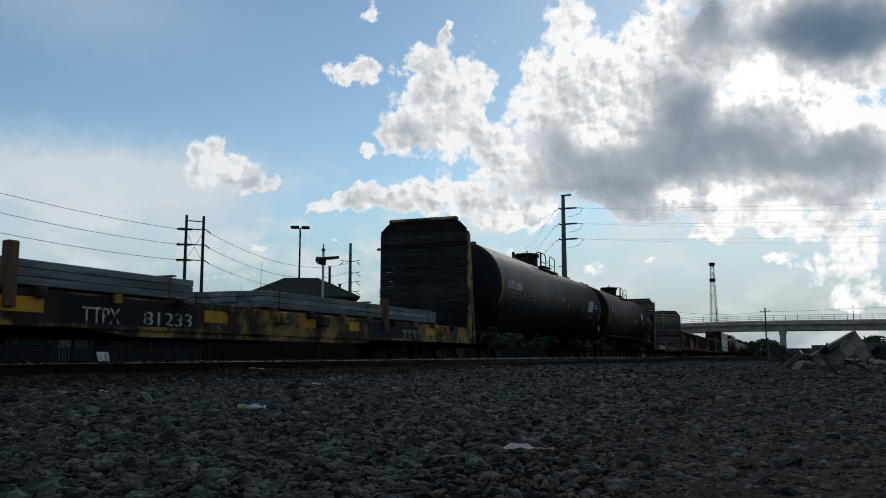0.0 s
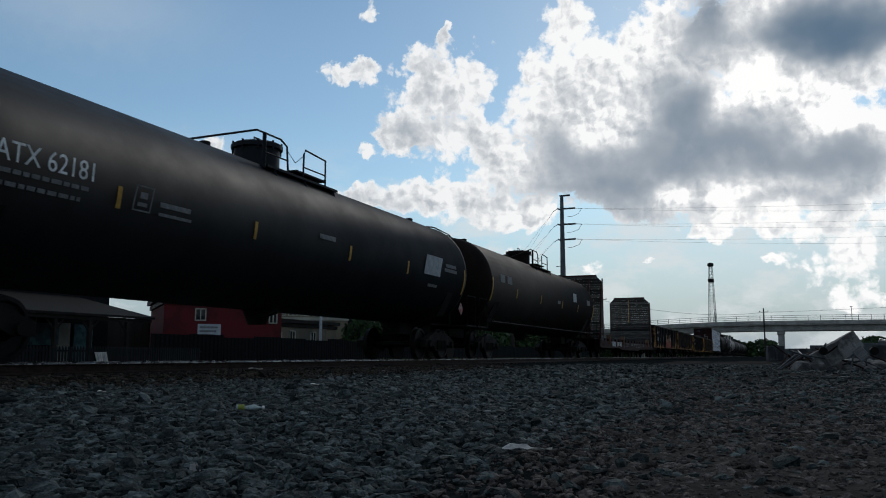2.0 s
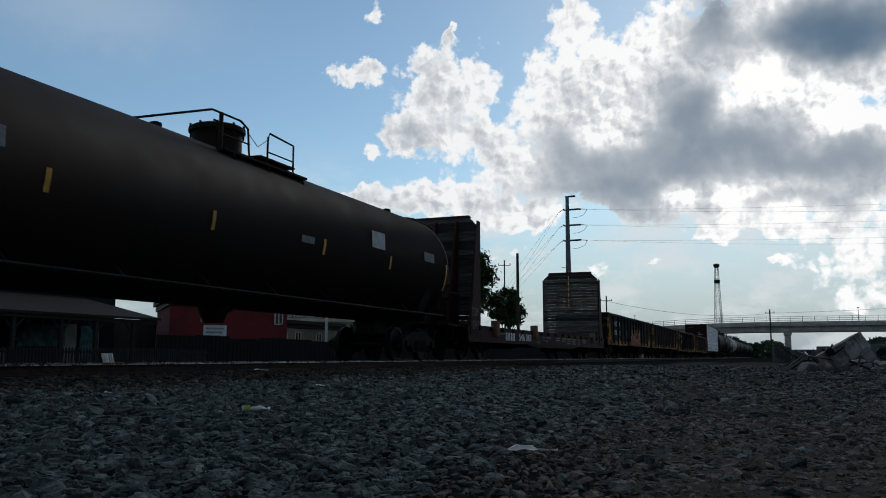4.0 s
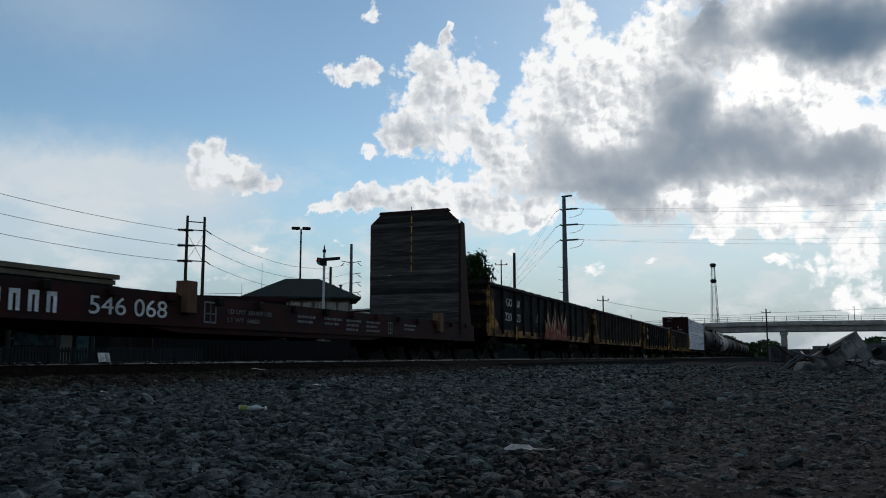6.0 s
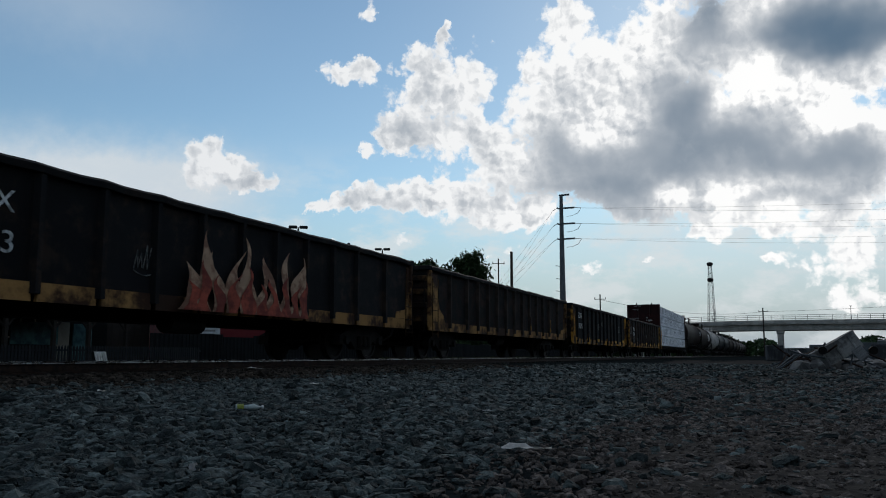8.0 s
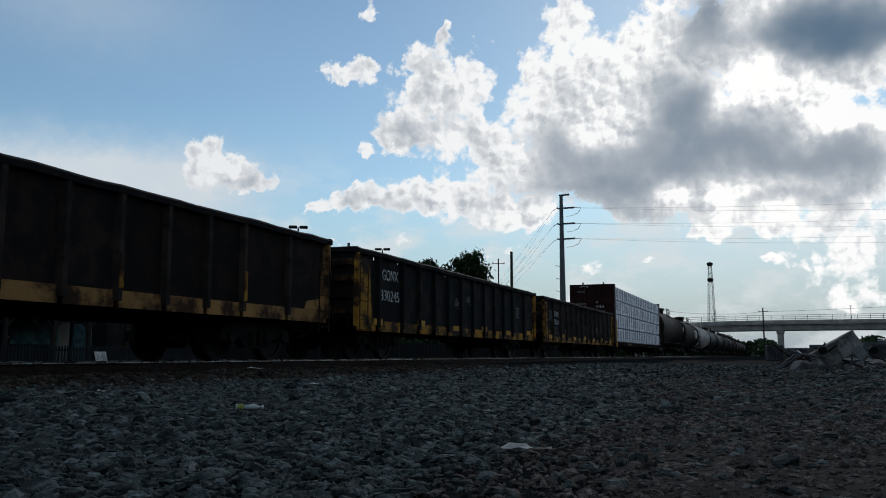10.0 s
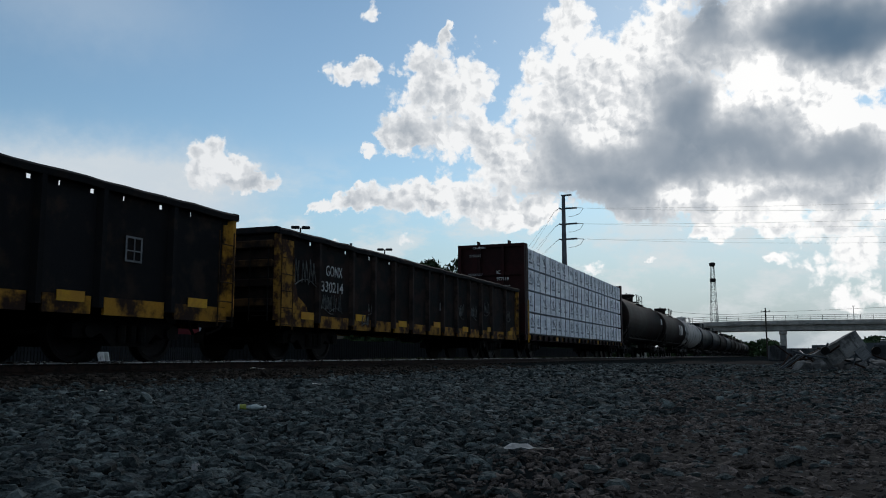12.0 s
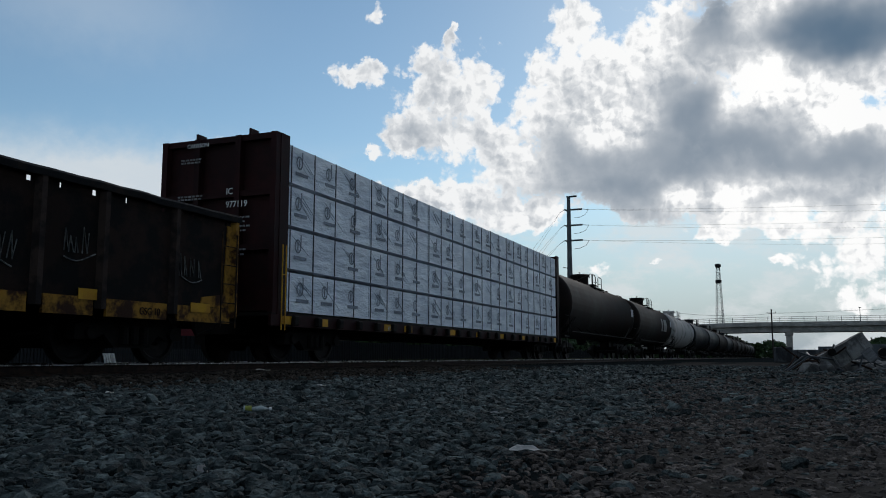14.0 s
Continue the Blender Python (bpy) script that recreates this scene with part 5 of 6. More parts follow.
def pack(s0, x0, x1, side, z0, z1, seed, printed):
    ob = rolling("lumber_package", "lumber package in white printed wrap with dark straps", "lumber package", s0, "wrapped lumber packages")
    rnd = random.Random(seed)
    y0, y1 = (-1.37, -.16) if side < 0 else (.16, 1.37)
    bm = bmesh.new()
    nx, nz = 16, 5
    rows = []
    for i in range(nx + 1):
        r = []
        for k in range(nz + 1):
            x, z = x0 + (x1 - x0) * i / nx, z0 + (z1 - z0) * k / nz
            edge = i in (0, nx) or k in (0, nz)
            q = 0 if edge else rnd.uniform(-.012, .006)
            yy = y0 - q if side < 0 else y1 + q
            r.append(bm.verts.new((x, yy, z + (0 if edge else rnd.uniform(-.02, .02)))))
        rows.append(r)
    for i in range(nx):
        for k in range(nz):
            bm.faces.new((rows[i][k], rows[i + 1][k], rows[i + 1][k + 1], rows[i][k + 1]))
    box(bm, x0, x1, y0 + .004, y1 - .004, z0, z1)
    # gathered folds run down from the upper corner of each end
    for base in (x0 + .1, x0 + (x1 - x0) * rnd.choice((.36, .6))):
        for k in range(rnd.choice((2, 3, 4, 5))):
            xa, za = base + k * .09 + rnd.uniform(-.03, .03), z1 - .03 - rnd.uniform(0, .12)
            run = min(rnd.uniform(.6, 1.15), x1 - .05 - xa, (za - z0 - .04) / .7)
            xb, zb = xa + run, za - run * rnd.uniform(.5, .7)
            yy, out = (y0, -1) if side < 0 else (y1, 1)
            n = Vector((zb - za, 0, xa - xb)).normalized() * -.009
            tip = [bm.verts.new((xa, yy, za)), bm.verts.new((xb, yy, zb))]
            mid = Vector(((xa + xb) / 2, yy, (za + zb) / 2))
            up, dn, top = (bm.verts.new(mid + n), bm.verts.new(mid - n), bm.verts.new(mid + Vector((0, out * .013, 0)) - n * .5))
            for a, b in ((tip[0], up), (up, tip[1]), (tip[1], dn), (dn, tip[0])):
                bm.faces.new((a, b, top))
    part("wrap", bm, WRAP, ob)
    nlog = 3
    for k in range(4):
        bm = bmesh.new()
        x = x0 + (x1 - x0) * (k + .08) / 3.9
        yy = y0 if side < 0 else y1
        box(bm, x - .012, x + .012, yy - .014, yy + .014, z0, z1 + .004)
        part("strap", bm, PLASTRAP, ob)
    if printed:
        for k in range(nlog):
            if rnd.random() < .14:
                continue
            x = x0 + (x1 - x0) * (k + .38) / 3.2 + rnd.uniform(-.1, .1)
            zc = z0 + (z1 - z0) * .6
            bm = bmesh.new()
            r0, r1 = .13, .095
            ring = [[bm.verts.new((x + r * math.cos(a * .524), y0 - .016, zc + r * math.sin(a * .524) * 1.15)) for a in range(12)] for r in (r0, r1)]
            for a in range(12):
                bm.faces.new((ring[0][a], ring[0][(a + 1) % 12], ring[1][(a + 1) % 12], ring[1][a]))
            part("printed_ring", bm, WRAPINK, ob)
            for nm, a0, a1, c0, c1 in (("printed_bar", x - .016, x + .016, zc - .09, zc + .09), ("printed_stem", x + .1, x + .132, zc, zc + .25), ("printed_word", x - .15, x + .34, zc - .27, zc - .2)):
                bm = bmesh.new()
                box(bm, a0, a1, y0 - .018, y0 - .014, c0, c1)
                part(nm, bm, WRAPINK, ob)



build_train()


# ---- gravel and litter on the ground ----
def lay_gravel():
    scatter("gravel", "loose dark grey crushed stone", 84000, -3, 6.2, -3.5, 6.0, .0165, STONE, cut=fan(.3, 5.6, .1))
    scatter("gravel", "loose dark grey crushed stone", 66000, 3.5, 13.0, -2.6, 9.6, .023, STONE, cut=fan(5.4, 12.6, .16))
    scatter("gravel", "sparse dark stones on the packed yard", 26000, 8.0, 36.0, -7, 9.4, .035, STONE, cut=fan(12.4, 36.0, .45), flat=.5)
    scatter("gravel", "brown dusty stones on the worn lane", 110000, .6, 14.0, -3, 3.4, .0105, BROWN_STONE, cut=lambda x, y, r: (y < .35 + .45 * r + .11 * x) & (np.hypot(x, y) > 1.5) & (np.degrees(np.arctan2(y, x)) > -11))
    scatter("gravel", "brown rusty ballast along the rail, darkened for the train's shade", 26000, 3.0, 26.0, 6.3, 9.8, .027, RAIL_STONE, cut=lambda x, y, r: r < np.clip((y - 6.3) / 1.6, 0, 1))
    scatter("gravel", "few pale stones among the dark gravel", 170, 1.6, 12.0, -1, 7.5, .015, PALE_STONE, cut=fan(1.6, 12, .5))


lay_gravel()


def litter():
    ob = thing("plastic_bottle", "crushed clear plastic bottle with a lime label on the gravel", "bottle", (4.39, 2.96, .05), -52)
    ob.matrix_basis = ob.matrix_basis @ Matrix.Diagonal((.78, .78, .78, 1))
    bm = bmesh.new()
    lathe(bm, [(-.10, .022), (-.095, .036), (-.03, .034), (0, .03), (.04, .034), (.07, .026), (.09, .013), (.105, .013)], 12, "x")
    for v in bm.verts:
        v.co.z *= .7 + .2 * math.sin(v.co.x * 60)
    part("bottle", bm, CLEAR, ob, smooth=True)
    bm = bmesh.new()
    lathe(bm, [(-.085, .0375), (-.035, .0365)], 12, "x", caps=False)
    for v in bm.verts:
        v.co.z *= .75
    part("label", bm, LIME, ob, "lime green label")
    bm = bmesh.new()
    lathe(bm, [(.1, .015), (.118, .015)], 10, "x")
    part("cap", bm, PAPER, ob, "white cap")
    rnd = random.Random(4)
    for at, turn, w, d in (((2.85, .80, .045), -70, .17, .055), ((10.9, 7.25, .17), -40, .22, .14), ((5.9, 5.5, .05), -45, .07, .04), ((8.3, 4.75, .05), -50, .1, .05)):
        ob = thing("litter_scrap", "crumpled grey-white scrap lying on the gravel", "litter", at, turn, "scraps of litter")
        bm = bmesh.new()
        n = 7
        rows = []
        for i in range(n):
            rows.append([bm.verts.new((-w / 2 + w * i / (n - 1), (-d / 2 + d * k / 3) * (1 - .5 * abs(i / (n - 1) - .45)), .01 * rnd.random() + .012 * math.sin(i * .9) * (k / 3))) for k in range(4)])
        for i in range(n - 1):
            for k in range(3):
                bm.faces.new((rows[i][k], rows[i + 1][k], rows[i + 1][k + 1], rows[i][k + 1]))
        bmesh.ops.solidify(bm, geom=bm.faces[:], thickness=.006)
        part("scrap", bm, PAPER, ob)


litter()


# ---- beyond the track ----
def fence():
    ob = thing("picket_fence", "dark grey steel picket fence behind the track", "fence", (0, 21.0, .02))
    bm = bmesh.new()
    prism(bm, [(-.035, 0), (.035, 0), (.035, .6), (0, .66), (-.035, .6)], -.012, .012)
    me = mesh_of("picket", bm, FENCE)
    for k in range(110):
        q = new("picket", me)
        q.parent = ob
        q.matrix_basis = pose(14 + k * .125, 0, 0, 0, 0, 2 * math.sin(k * 3.3))
    for z in (.12, .48):
        bm = bmesh.new()
        box(bm, 13.9, 27.8, .014, .05, z, z + .06)
        part("fence_rail", bm, FENCE, ob)
    wall = thing("sheet_fence", "dark grey-green sheet metal yard fence, darkened further for shade", "fence", (0, 23.0, 0))
    for k in range(38):
        bm = bmesh.new()
        x = 27.2 + k * 2.4
        zt = 1.25 + .06 * math.sin(k * 2.3)
        out = []
        for j in range(9):
            out += [(x + j * .28, -.03), (x + j * .28 + .1, -.03), (x + j * .28 + .14, 0), (x + j * .28 + .24, 0)]
        out = [p for p in out if p[0] <= x + 2.37] + [(x + 2.37, .02), (x, .02)]
        prism(bm, out, 0, zt, "z")
        # sheet colour includes the deep shade behind the train
        part("fence_sheet", bm, SHADEWALL, wall)
    sign = thing("striped_board", "small white and grey striped board leaning by the fence", "board", (18.9, 17.8, .05), 8)
    for k in range(5):
        bm = bmesh.new()
        prism(bm, [(k * .11, 0), (k * .11 + .07, 0), (k * .11 - .1, .42), (k * .11 - .17, .42)], -.015, .015)
        part("stripe", bm, WHITE, sign)
    bm = bmesh.new()
    prism(bm, [(-.05, 0), (.55, 0), (.38, .4), (-.22, .4)], .016, .03)
    part("backing", bm, SHADEWALL, sign)


fence()


def window(parent, x, z, w, h, y, frame_m=None, deep=.06):
    win = new("window")
    win.parent = parent
    bm = bmesh.new()
    f = .07
    for a, b, c, d in ((x, x + w, z, z + f), (x, x + w, z + h - f, z + h), (x, x + f, z, z + h), (x + w - f, x + w, z, z + h), (x + w / 2 - .03, x + w / 2 + .03, z, z + h)):
        box(bm, a, b, y - deep, y, c, d)
    part("window_frame", bm, frame_m or CREAM, win)
    bm = bmesh.new()
    box(bm, x + f, x + w - f, y - .02, y - .01, z + f, z + h - f)
    part("pane", bm, GLASS, win)


def flat_building(name, label, x0, x1, y0, y1, h, wall_m, trim_m, wins, door=None):
    ob = thing(name, label, "building", (0, 0, 0))
    bm = bmesh.new()
    box(bm, x0, x1, y0, y1, 0, h - .25)
    part("wall", bm, wall_m, ob)
    bm = bmesh.new()
    box(bm, x0 - .25, x1 + .25, y0 - .25, y1 + .25, h - .25, h)
    box(bm, x0 - .1, x1 + .1, y0 - .1, y1 + .1, h - .55, h - .3)
    part("roof", bm, trim_m, ob)
    for x, z, w, hh in wins:
        window(ob, x, z, w, hh, y0)
    if door:
        bm = bmesh.new()
        bbox(bm, door, door + 1.0, y0 - .06, y0 - .004, 0, 2.05, .02)
        part("door", bm, CREAM, ob)
    return ob


def depot_canopy(ob):
    """Open lean-to roof on braced posts along the front of the long building, hipped at its end."""
    bm = bmesh.new()
    rim = [(20, 30, 2.36), (35.7, 30, 2.36), (34.4, 33.98, 3.45), (20, 33.98, 3.45)]
    lo = [bm.verts.new((x, y, z - .12)) for x, y, z in rim]
    hi = [bm.verts.new(p) for p in rim]
    bm.faces.new(hi)
    bm.faces.new(lo[::-1])
    for k in range(4):
        bm.faces.new((lo[k], lo[(k + 1) % 4], hi[(k + 1) % 4], hi[k]))
    part("canopy_roof", bm, CANOPY, ob, "dark shingled canopy roof")
    bm = bmesh.new()
    bbox(bm, 20, 35.6, 30.1, 30.3, 2.06, 2.24, .01)
    part("canopy_beam", bm, TIE, ob)
    for x in (22.2, 24.4, 26.7, 29.3, 31.4, 33.9):
        bm = bmesh.new()
        bbox(bm, x - .09, x + .09, 30.11, 30.29, 0, 2.06, .012)
        for q in (-1, 1):
            tube(bm, [(x, 30.2, 1.5), (x + q * .55, 30.2, 2.08)], .05, 6)
        part("canopy_post", bm, TIE, ob, "dark braced timber post")
    for x0, x1, z0, z1, m2, nm in ((34.2, 35.5, 0, 2.0, TEALDOOR, "teal_door"), (23, 29.6, 0, .75, PALEWALL, "wall_base"), (30.3, 33.2, .9, 2.0, TEALDOOR, "shutter")):
        bm = bmesh.new()
        bbox(bm, x0, x1, 33.9, 33.985, z0, z1, .01)
        part(nm, bm, m2, ob)


def buildings():
    # the long building's walls are coloured near black to stand for shade
    lb = flat_building("long_building", "long low brown flat-roofed building with a tan parapet", 6, 36.7, 34, 48, 4.85, SHADEWALL, TANWALL, [(10 + 4 * k, 1.2, 1.8, 1.3) for k in range(6)], 33)
    rb = flat_building("red_building", "low red painted building with pale windows", 37.6, 44.1, 31, 39, 3.75, BRICKRED, DKMAROON, [(39.24, 2.3, .62, .7), (43.35, 2.2, .5, .75)])
    rb.matrix_basis = pose(37.6, 31, 0, 0, 0, -45) @ pose(-37.6, -31, 0)
    flat_building("tan_building", "low tan building with small white windows", 48.3, 60, 32.5, 42, 3.0, TANWALL, CANOPY, [(49.5, 1.0, .8, 1.2), (53, 1.0, .8, 1.2), (56, 1.0, .8, 1.2)], 51)
    depot_canopy(lb)
    bw = thing("board_wall", "tall dark board wall between the buildings", "fence", (0, 41, 0))
    for k in range(22):
        bm = bmesh.new()
        bbox(bm, 37.0 + k * .7, 37.0 + k * .7 + .69, -.03, .03, 0, 2.72 + .04 * math.sin(k * 2.1), .008)
        part("board", bm, TIE, bw)
    sg = thing("white_sign", "small white sign board on two posts by the fence", "sign", (36.95, 27.5, -.18), -40)
    bm = bmesh.new()
    bbox(bm, -.6, .6, -.03, .03, 1.45, 2.2, .01)
    part("board", bm, PLACARD, sg)
    for x in (-.45, .45):
        bm = bmesh.new()
        tube(bm, [(x, .06, .1), (x, .06, 2.1)], .03, 6)
        part("post", bm, GALV, sg)
    bm = bmesh.new()
    for k in range(3):
        box(bm, -.5, .45 - .1 * k, -.036, -.031, 1.98 - k * .2, 2.08 - k * .2)
    part("small_lettering", bm, GREYLET, sg)
    # two-storey signal house with a hipped roof
    x, y, _ = spot(30.9, 75)
    ob = thing("signal_house", "cream signal house with a dark green hipped roof", "building", (x, y, 0), 30.9 - 90)
    bm = bmesh.new()
    box(bm, -4.1, 4.1, -2.6, 2.6, 0, 5.2)
    part("wall", bm, TANWALL, ob)
    bm = bmesh.new()
    lo = [bm.verts.new(p) for p in ((-4.95, -3.5, 5.35), (4.95, -3.5, 5.35), (4.95, 3.5, 5.35), (-4.95, 3.5, 5.35))]
    bt = [bm.verts.new((v.co.x, v.co.y, 5.2)) for v in lo]
    hi = [bm.verts.new(p) for p in ((-1.4, 0, 7.15), (1.5, 0, 7.15))]
    for f in ((lo[0], lo[1], hi[1], hi[0]), (lo[1], lo[2], hi[1]), (lo[2], lo[3], hi[0], hi[1]), (lo[3], lo[0], hi[0]), bt[::-1]):
        bm.faces.new(f)
    for k in range(4):
        bm.faces.new((bt[k], bt[(k + 1) % 4], lo[(k + 1) % 4], lo[k]))
    part("roof", bm, ROOFG, ob)
    for k in range(8):
        window(ob, -3.9 + k * 1.0, 3.7, .78, 1.25, -2.6)
    bm = bmesh.new()
    box(bm, -4.2, 4.2, -2.75, -2.6, 3.35, 3.6)
    part("trim_band", bm, CREAM, ob)
    for dx in (2.7, 3.4):
        bm = bmesh.new()
        lathe(bm, [(6.0, .1), (6.55, .1), (6.6, .16), (6.7, .16)], 10, "z", (dx, .3, 0))
        part("roof_vent", bm, GALV, ob)
    # pale metal roofed shed
    x, y, _ = spot(24.6, 88)
    ob = thing("metal_shed", "long shed with a pale metal gable roof", "building", (x, y, 0), 24.6 - 90)
    bm = bmesh.new()
    box(bm, -5, 5, 0, 9, 0, 4.9)
    # same wall colour, darkened for shade
    part("wall", bm, SHADEWALL, ob)
    bm = bmesh.new()
    prism(bm, [(-5.4, 5.0), (5.4, 5.7), (5.4, 5.85), (-5.4, 5.15)], -.4, 9.3, "y")
    part("roof", bm, PALEROOF, ob)
    bm = bmesh.new()
    box(bm, -4.6, 5, -.3, -.05, 4.5, 4.95)
    part("fascia", bm, CREAM, ob)


buildings()


def pole(name, label, bearing, dist, z, r0, r1, material, n=10, category="utility pole"):
    x, y, _ = spot(bearing, dist)
    ob = thing(name, label, category, (x, y, 0), bearing - 90)
    bm = bmesh.new()
    tube(bm, [(0, 0, -.2), (0, 0, z * .5), (0, 0, z)], (r0, r1), n)
    part("shaft", bm, material, ob, smooth=True)
    return ob


def arm(ob, x0, x1, z0, z1, r, material, name="crossarm"):
    bm = bmesh.new()
    tube(bm, [(x0, 0, z0), (x1, 0, z1)], r, 6)
    part(name, bm, material, ob)


def insulator(ob, a, b, r):
    bm = bmesh.new()
    a, b = Vector(a), Vector(b)
    pts = [a.lerp(b, k / 8) for k in range(9)]
    tube(bm, [a, b], r * .5, 6)
    for p in pts[1:-1]:
        lathe(bm, [(p.x - .03, r), (p.x + .03, r * .6)], 8, "x", (0, p.y, p.z))
    part("insulator", bm, SIGNAL, ob)


def cable(a, b, sag, r=.02):
    a, b = Vector(a), Vector(b)
    bm = bmesh.new()
    pts = []
    for k in range(15):
        q = k / 14
        p = a.lerp(b, q)
        p.z -= 4 * sag * q * (1 - q)
        pts.append(p)
    tube(bm, pts, r, 5)
    return tagged(part("overhead_cable", bm, CABLE), "thin black overhead power cable", "cable", "overhead cables")


def poles_and_wires():
    # steel monopole with three tiers of arms
    p = pole("transmission_pole", "tall grey tapered steel transmission pole with arms", 13.11, 165, 31.7, .72, .33, GALV, 12)
    tops = []
    for z, L in ((31.6, 1.6), (29.0, 2.6), (25.9, 2.6), (22.9, 2.6)):
        arm(p, 0, L, z, z + .12, .19, GALV)
        arm(p, 0, -.9 if z < 31 else -.4, z - .25, z + .1, .16, GALV)
        if z < 31:
            insulator(p, (L, 0, z + .1), (L + 1.3, 0, z), .09)
            insulator(p, (-.9, 0, z), (-1.7, 0, z - .5), .09)
            bm = bmesh.new()
            tube(bm, [(L + 1.2, 0, z), (L + .6, 0, z - 1.0), (L - .6, 0, z - 1.5), (L - 1.6, 0, z - 1.6)], .04, 5)
            part("jumper", bm, CABLE, p)
        tops.append(z)
    for z in (17.5, 15.0, 12.6):
        arm(p, 0, -1.3, z, z + .2, .06, GALV)
    m = Matrix.Translation(spot(13.11, 165)) @ pose(0, 0, 0, 0, 0, 13.11 - 90)
    for k, z in enumerate((29.0, 25.9, 22.9)):
        a = m @ Vector((3.9, 0, z))
        for j, off in enumerate((0, .8)):
            cable(a, spot(-25, 200, z + .4 - j * 1.3), 1.2 + .6 * j, .014)
        b = m @ Vector((-1.7, 0, z - .5))
        for j in range(2):
            cable(b, spot(19.5 + j * .9, 420, 15.5 + (2 - k) * -3.0 + j * 2), 1.5, .018)
    # wooden H frame on the other side
    x, y, _ = spot(37.88, 90)
    h = thing("wooden_pole_frame", "dark two-pole wooden power frame with three tiers", "utility pole", (x, y, 0), 37.88 - 90)
    for dx, zt in ((-.85, 14.8), (.85, 14.75)):
        bm = bmesh.new()
        tube(bm, [(dx, 0, -.2), (dx, 0, 7), (dx, 0, zt)], (.21, .13), 8)
        part("pole", bm, POLEWOOD, h)
    for z in (14.2, 13.35, 11.75, 10.15):
        arm(h, -.85, .85, z, z - .05, .06, POLEWOOD)
    for z in (13.3, 11.7, 10.1):
        insulator(h, (-1.75, 0, z), (-.9, 0, z), .2)
        insulator(h, (-.8, 0, z), (-.2, 0, z), .15)
        insulator(h, (.95, 0, z + .1), (1.6, 0, z - .35), .09)
    for a, b in (((-.85, 13), (.85, 10)), ((.85, 13), (-.85, 10))):
        bm = bmesh.new()
        tube(bm, [(a[0], .05, a[1]), (b[0], .05, b[1])], .02, 4)
        part("brace_wire", bm, CABLE, h)
    mh = Matrix.Translation((x, y, 0)) @ pose(0, 0, 0, 0, 0, 37.88 - 90)
    for k, z in enumerate((13.3, 11.7, 10.1)):
        cable(mh @ Vector((-1.75, 0, z)), spot(66, 62, 14.9 - 1.55 * k), .9, .022)
        cable(mh @ Vector((1.6, 0, z - .35)), spot(27.63, 130, 14.6 - 1.4 * k), 1.9, .022)
    # second steel pole
    p = pole("steel_pole", "slim grey steel pole with drooping insulators", 27.63, 130, 17.6, .33, .2, GALV, 8)
    for z, s in ((14.7, 1), (14.7, -1), (12.9, 1), (11.5, 1), (10.0, 1)):
        arm(p, 0, s * 1.5, z, z + .25, .06, GALV)
        insulator(p, (s * 1.0, 0, z), (s * 1.6, 0, z - .5), .09)
    for bearing, dist, z, r, lab in ((16.53, 82, 10.4, .17, "plain brown wooden pole"), (17.42, 150, 17.5, .14, "thin wooden pole with crossarm"), (10.65, 165, 12.0, .16, "short wooden utility pole with crossarm"), (29.0, 88, 9.6, .16, "plain dark wooden pole"), (.47, 226, 12.2, .2, "wooden utility pole with crossarm"), (8.0, 236, 9.5, .1, "slim street light pole")):
        q = pole("utility_pole", lab, bearing, dist, z, r, r * .75, POLEWOOD if r > .11 else GALV, 8)
        if "crossarm" in lab:
            arm(q, -1.1, 1.1, z - .9, z - .9, .07, POLEWOOD)
            for dx in (-1, 1):
                bm = bmesh.new()
                lathe(bm, [(z - .85, .06), (z - .6, .08), (z - .55, .03)], 8, "z", (dx, 0, 0))
                part("insulator", bm, SIGNAL, q)
    for bearing, dist, z in ((33.54, 95, 10.6), (34.82, 92, 8.0)):
        pole("antenna_mast", "thin grey antenna mast", bearing, dist, z, .05, .02, GALV, 6, "mast")
    cable(spot(.47, 226, 11.2), spot(-25, 200, 14.0), 1.0, .03)
    cable(spot(.47, 226, 11.2), spot(10.65, 165, 11.0), 1.5, .03)
    cable(spot(34.82, 92, 7.0), spot(60, 70, 6.2), .4, .018)
    # car park lamps
    for bearing, dist, z in ((31.03, 85, 13.1), (25.33, 105, 13.5)):
        q = pole("twin_lamp", "dark twin-headed car park lamp", bearing, dist, z, .12, .08, LAMPM, 8, "lamp post")
        for s in (-1, 1):
            bm = bmesh.new()
            bbox(bm, min(s * .1, s * .95), max(s * .1, s * .95), -.3, .3, z - .1, z + .16, .08)
            part("lamp_head", bm, LAMPM, q)
    # semaphore signal
    q = pole("semaphore_signal", "old semaphore railway signal with black arm", 29.45, 62, 8.0, .11, .09, PLACARD, 10, "railway signal")
    bm = bmesh.new()
    prism(bm, [(-.2, 7.25), (1.15, 7.4), (1.15, 7.62), (-.2, 7.5)], -.14, -.1, "y")
    part("signal_arm", bm, SIGNAL, q, "black blade")
    bm = bmesh.new()
    prism(bm, [(-.1, 7.5), (-.5, 7.55), (-.58, 7.3), (-.5, 7.1), (-.3, 6.95), (-.1, 7.05)], -.14, -.08, "y")
    part("spectacle", bm, SIGNAL, q, "black lens frame")
    for z, m2 in ((7.38, REDLENS), (7.12, GREENLENS)):
        bm = bmesh.new()
        lathe(bm, [(-.15, .1), (-.142, .1)], 12, "y", (-.38, 0, z))
        part("lens", bm, m2, q)
    bm = bmesh.new()
    lathe(bm, [(7.95, .13), (8.1, .13), (8.2, .05), (8.5, .03)], 10, "z")
    part("finial", bm, SIGNAL, q)
